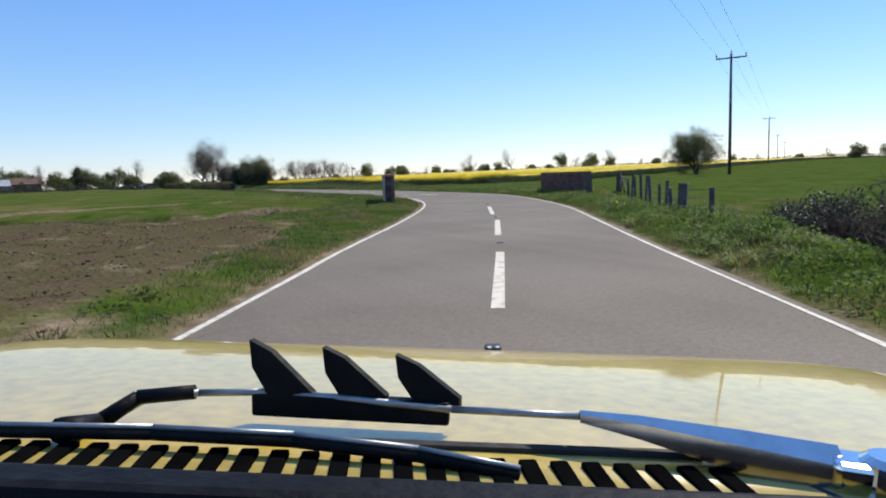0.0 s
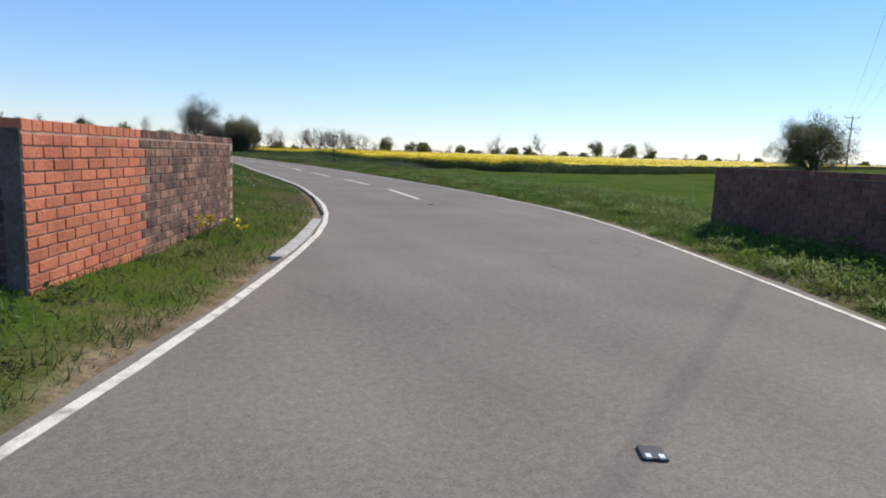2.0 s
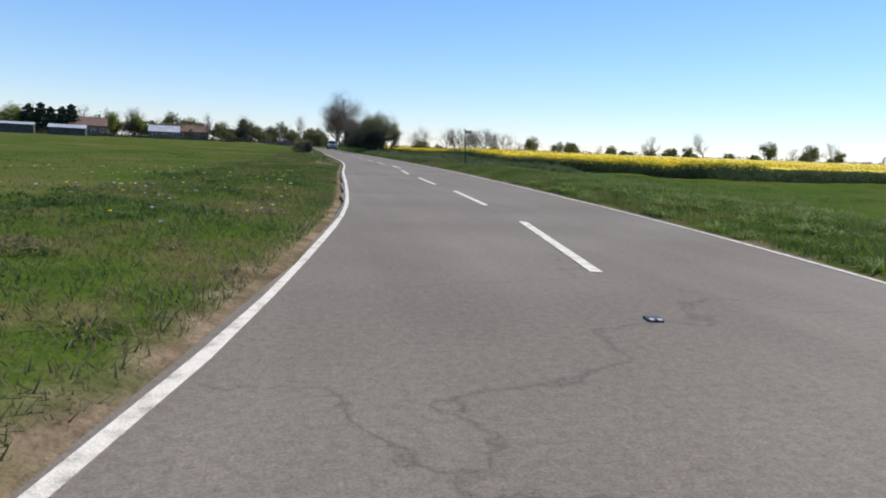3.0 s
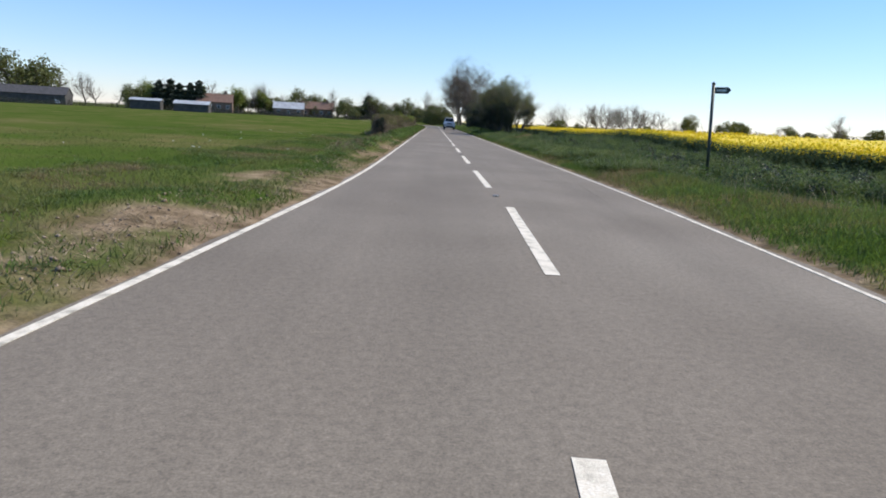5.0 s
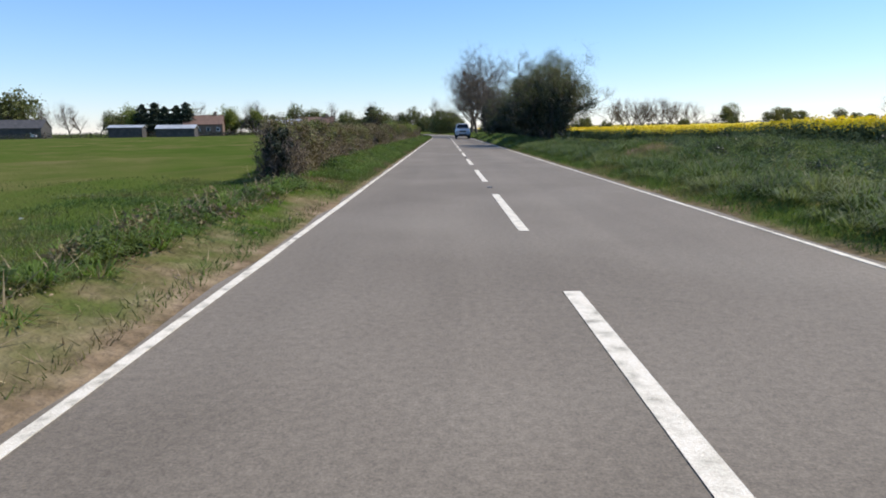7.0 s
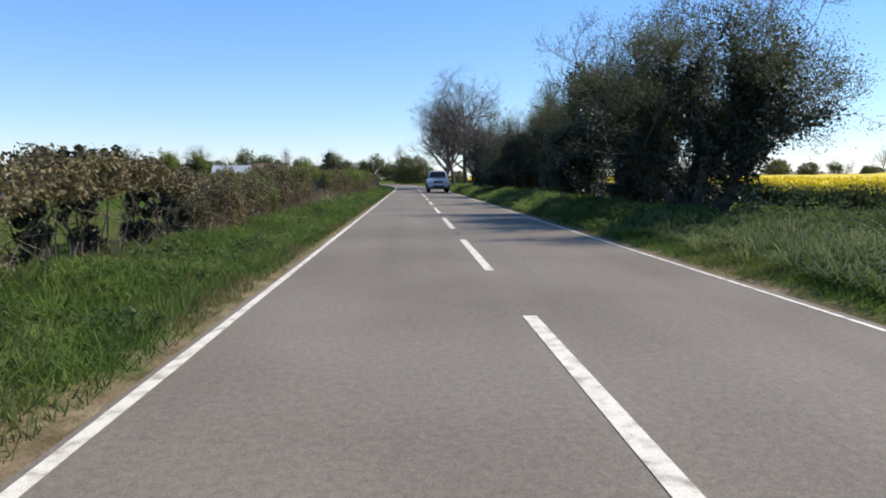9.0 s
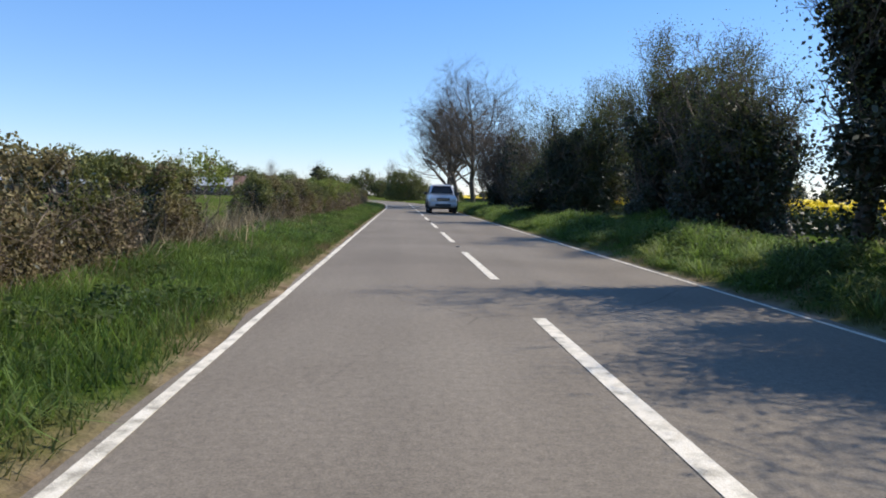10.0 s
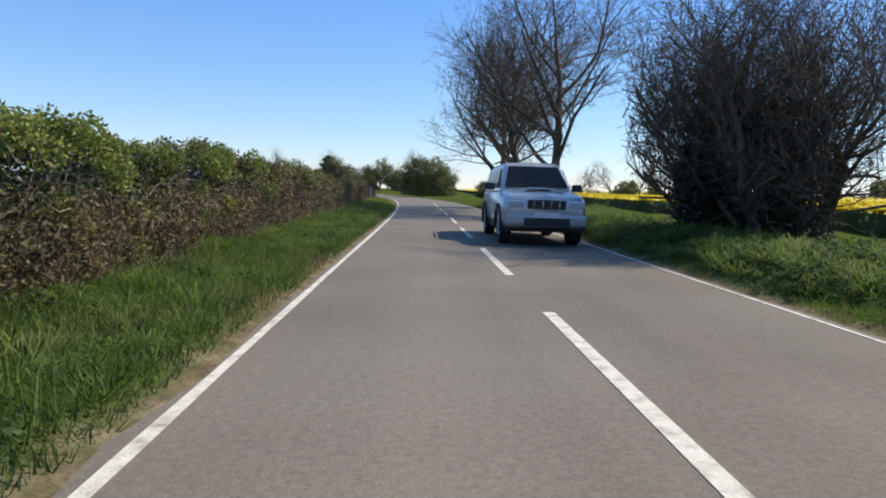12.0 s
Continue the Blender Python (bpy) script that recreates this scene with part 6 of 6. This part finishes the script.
def tussocks(p, each, height, wide, mat, rng, label):
    """Heaps of long grass that arches outwards from each root."""
    k, n = len(p), len(p) * each
    c = np.repeat(np.arange(k), each)
    g, r = rng.uniform(0, 2 * math.pi, n), np.sqrt(rng.uniform(0, 1, n))
    size = rng.uniform(0.55, 1.3, k)[c]
    out = np.column_stack([np.cos(g), np.sin(g)])
    base = p[c] + out * (0.45 * wide * r * size)[:, None]
    z = land(p[:, 0], p[:, 1])[c] - 0.03
    h = height * size * (1 - 0.45 * r) * rng.uniform(0.7, 1.15, n)
    tip = base + out * (wide * (0.25 + 0.8 * r) * size)[:, None] + rng.normal(size=(n, 2)) * 0.4 * wide
    side = np.column_stack([-out[:, 1], out[:, 0]]) * (0.0045 * rng.uniform(0.7, 1.5, n))[:, None]
    bend = base * 0.45 + tip * 0.55
    v = np.stack([np.column_stack([base - side, z]), np.column_stack([base + side, z]), np.column_stack([bend + side, z + h]), np.column_stack([bend - side, z + h]), np.column_stack([tip, z + h * 0.7])], 1)
    f = (np.arange(n) * 5)[:, None, None] + np.array([(0, 1, 2), (0, 2, 3), (3, 2, 4)])[None]
    return tagged(mesh_object("grass_tussocks", v.reshape(-1, 3), f.reshape(-1, 3), mat), label, "grass", kind="stuff")


blades("verge_grass", strip_points(rng, 60000, 1, -64, -20, 0.4, 3.0), 0.11, LUSH, rng, "tall green grass along the right verge", width=0.007, lean=0.45)
weeds(strip_points(rng, 60000, 1, -62, -40, 0.5, 2.2), 0.2, 0.022, LUSH, rng, "leafy green weeds along the right verge", 150, 0.28)
tussocks(strip_points(rng, 700, 1, -64, -20, 0.35, 3.2), 70, 0.15, 0.22, LUSH, rng, "arching tufts of green grass on the verge")
blades("bank_grass", off_soil(strip_points(rng, 90000, 1, -26, 0, 0.4, 8.0)), 0.07, LUSH, rng, "short bright green grass beside the road", width=0.008, lean=0.6)
blades("bank_grass", off_soil(strip_points(rng, 60000, 1, -4, 46, 2.4, 10.5)), 0.2, WEED, rng, "rough green grass on the ditch bank", width=0.012, lean=0.5)
tussocks(off_soil(strip_points(rng, 1150, 1, 0, 46, 0.7, 3.2)), 75, 0.24, 0.28, WEED, rng, "arching tufts of green grass on the verge")
tussocks(off_soil(strip_points(rng, 900, 1, -2, 46, 2.6, 10.5)), 75, 0.36, 0.36, WEED, rng, "arching tufts of rough grass on the ditch bank")
weeds(off_soil(strip_points(rng, 110000, 1, -3, 46, 2.2, 10)), 0.45, 0.028, WEED, rng, "leafy green weeds on the ditch bank", 260, 0.4)
weeds(off_soil(strip_points(rng, 60000, 1, -3, 46, 3, 11)), 0.55, 0.03, RAPE_GREEN, rng, "dark green weeds on the ditch bank", 240, 0.42)
weeds(off_soil(strip_points(rng, 30000, 1, -3, 46, 2.8, 10)), 0.5, 0.026, LEAF_IVY_SHADE, rng, "dark bramble heaps on the ditch bank", 300, 0.45)
weeds(off_soil(strip_points(rng, 4000, 1, 0, 44, 3, 10)), 0.75, 0.018, LEAF_FRESH, rng, "pale yellow-green flower heads on the ditch bank", 30, 0.3)
weeds(strip_points(rng, 60000, 1, 40, 106, 0.5, 3.0), 0.3, 0.025, WEED, rng, "leafy green weeds along the right verge", 160, 0.3)
tussocks(strip_points(rng, 1300, 1, 42, 106, 0.4, 3.0), 75, 0.26, 0.3, LUSH, rng, "arching tufts of lush grass on the verge")
weeds(off_soil(strip_points(rng, 12000, -1, -62, -20, 0.8, 4.0)), 0.1, 0.025, GRASS, rng, "leafy green weeds along the left verge")
tussocks(off_soil(strip_points(rng, 700, -1, -62, 20, 0.5, 4.0)), 60, 0.085, 0.16, GRASS, rng, "short tufts of green grass on the verge")
tussocks(strip_points(rng, 900, -1, 20, 104, 0.5, 1.9), 60, 0.17, 0.24, LUSH, rng, "arching tufts of lush grass at the hedge foot")
weeds(strip_points(rng, 26000, -1, 20, 104, 0.5, 2.0), 0.22, 0.025, WEED, rng, "leafy green weeds at the hedge foot", 110, 0.24)


def clods(p, size, mat, rng, label, name="soil_clods"):
    """Small rough lumps lying on the ground."""
    n = len(p)
    unit = np.array([(1, 0, 0), (-1, 0, 0), (0, 1, 0), (0, -1, 0), (0, 0, 1), (0, 0, -1)], float)
    tri = np.array([(0, 2, 4), (2, 1, 4), (1, 3, 4), (3, 0, 4), (2, 0, 5), (1, 2, 5), (3, 1, 5), (0, 3, 5)])
    s = size * rng.lognormal(0, 0.4, n)
    v = unit[None] * rng.uniform(0.6, 1.2, (n, 6, 1)) * s[:, None, None] + rng.normal(size=(n, 6, 3)) * s[:, None, None] * 0.25
    v[:, :, 2] *= 0.6
    v += np.column_stack([p, land(p[:, 0], p[:, 1]) + s * 0.25])[:, None]
    f = (np.arange(n) * 6)[:, None, None] + tri[None]
    return tagged(mesh_object(name, v.reshape(-1, 3), f.reshape(-1, 3), mat), label, "soil", kind="stuff")


spots = np.column_stack([rng.uniform(-30, -13, 26000), rng.uniform(-63, -34, 26000)])
spots = spots[inside(spots[:, 0], spots[:, 1], SOIL_FIELD)]
clods(spots, 0.013, SOIL, rng, "brown clods of ploughed soil on the field")
clods(spots[:260], 0.012, CONCRETE, rng, "small pale flint stones on ploughed soil", "field_stones")
heap = np.vstack([np.column_stack([rng.normal(size=2600) * 0.22 - 2.95, rng.uniform(-5, 18, 2600)]), np.column_stack([rng.normal(size=600) * 0.45 - 3.2, rng.normal(size=600) * 1.6 - 8.8])])
heap = heap[heap[:, 0] < -2.5]
ridge = np.column_stack([rng.normal(size=30000) * 0.14 - 3.2, rng.uniform(1, 19, 30000)])
weeds(ridge[:6000], 0.19, 0.022, WEED, rng, "dark leafy weeds on the verge's rough ridge", 110, 0.16)
weeds(ridge[9000:12000], 0.2, 0.02, LEAF_BROWN, rng, "dry brown leaves heaped on the verge's rough ridge", 90, 0.15)
tussocks(ridge[:150], 60, 0.16, 0.2, LUSH, rng, "rough grass tufts on the verge's ridge")
blades("dry_stalks", ridge[20000:20900], 0.22, STRAW, rng, "dry straw-coloured stalks on the verge's rough ridge", lean=0.8, width=0.006)
clods(heap, 0.011, DRY_EARTH, rng, "dry earth clods scattered on the bare verge")

YELLOW_PETAL = material("yellow_petals", [(0.65, 0.5, 0.02), (0.75, 0.6, 0.04)], 5, 0.7, 0, random_tint=0.2, through_light=0.2)
WHITE_PETAL = material("white_petals", [(0.6, 0.6, 0.55), (0.7, 0.7, 0.66)], 5, 0.7, 0, random_tint=0.15, through_light=0.2)
for count, y0, y1, d0, d1, mat, label in ((70, -40, -20, 0.8, 6.5, YELLOW_PETAL, "yellow dandelion flowers dotted over the verge"), (90, -40, -20, 0.8, 6.5, WHITE_PETAL, "small white flowers dotted over the verge"),
                                          (14, -2, 18, 1.5, 7.0, WHITE_PETAL, "small white flowers dotted over the field's edge")):
    p = np.repeat(strip_points(rng, count, -1, y0, y1, d0, d1), 7, axis=0) + rng.normal(size=(count * 7, 2)) * 0.012
    tagged(leaves("verge_flowers", np.column_stack([p, land(p[:, 0], p[:, 1]) + 0.07]), 0.014, mat, None, rng, 0.8), label, "flowers", kind="stuff")


def flower_clump(x, y, heads):
    """A small clump of yellow flowers on green stems."""
    ob = thing("daffodil_clump", (x, y, land1(x, y)), 0, "small clump of yellow daffodils in the grass", "flowers", "verge flowers")
    stems = np.column_stack([rng.normal(size=(heads, 2)) * 0.02, np.zeros(heads), rng.normal(size=(heads, 2)) * 0.06, rng.uniform(0.14, 0.24, heads), np.full(heads, 0.004), np.full(heads, 0.003)])
    tubes("stems", stems, WEED, ob, 3)
    at = np.repeat(stems[:, 3:6], 6, axis=0) + rng.normal(size=(heads * 6, 3)) * 0.012
    leaves("petals", at, 0.024, YELLOW_PETAL, ob, rng)


flower_clump(-7.25, -39.75, 9)
flower_clump(-7.0, -40.2, 6)
flower_clump(-7.2, -52.4, 7)
clods(np.array([(-5.83, -38.75), (-5.78, -38.85)]), 0.055, SLOT_DARK, rng, "dark stone lying on the kerb", "kerb_stones")
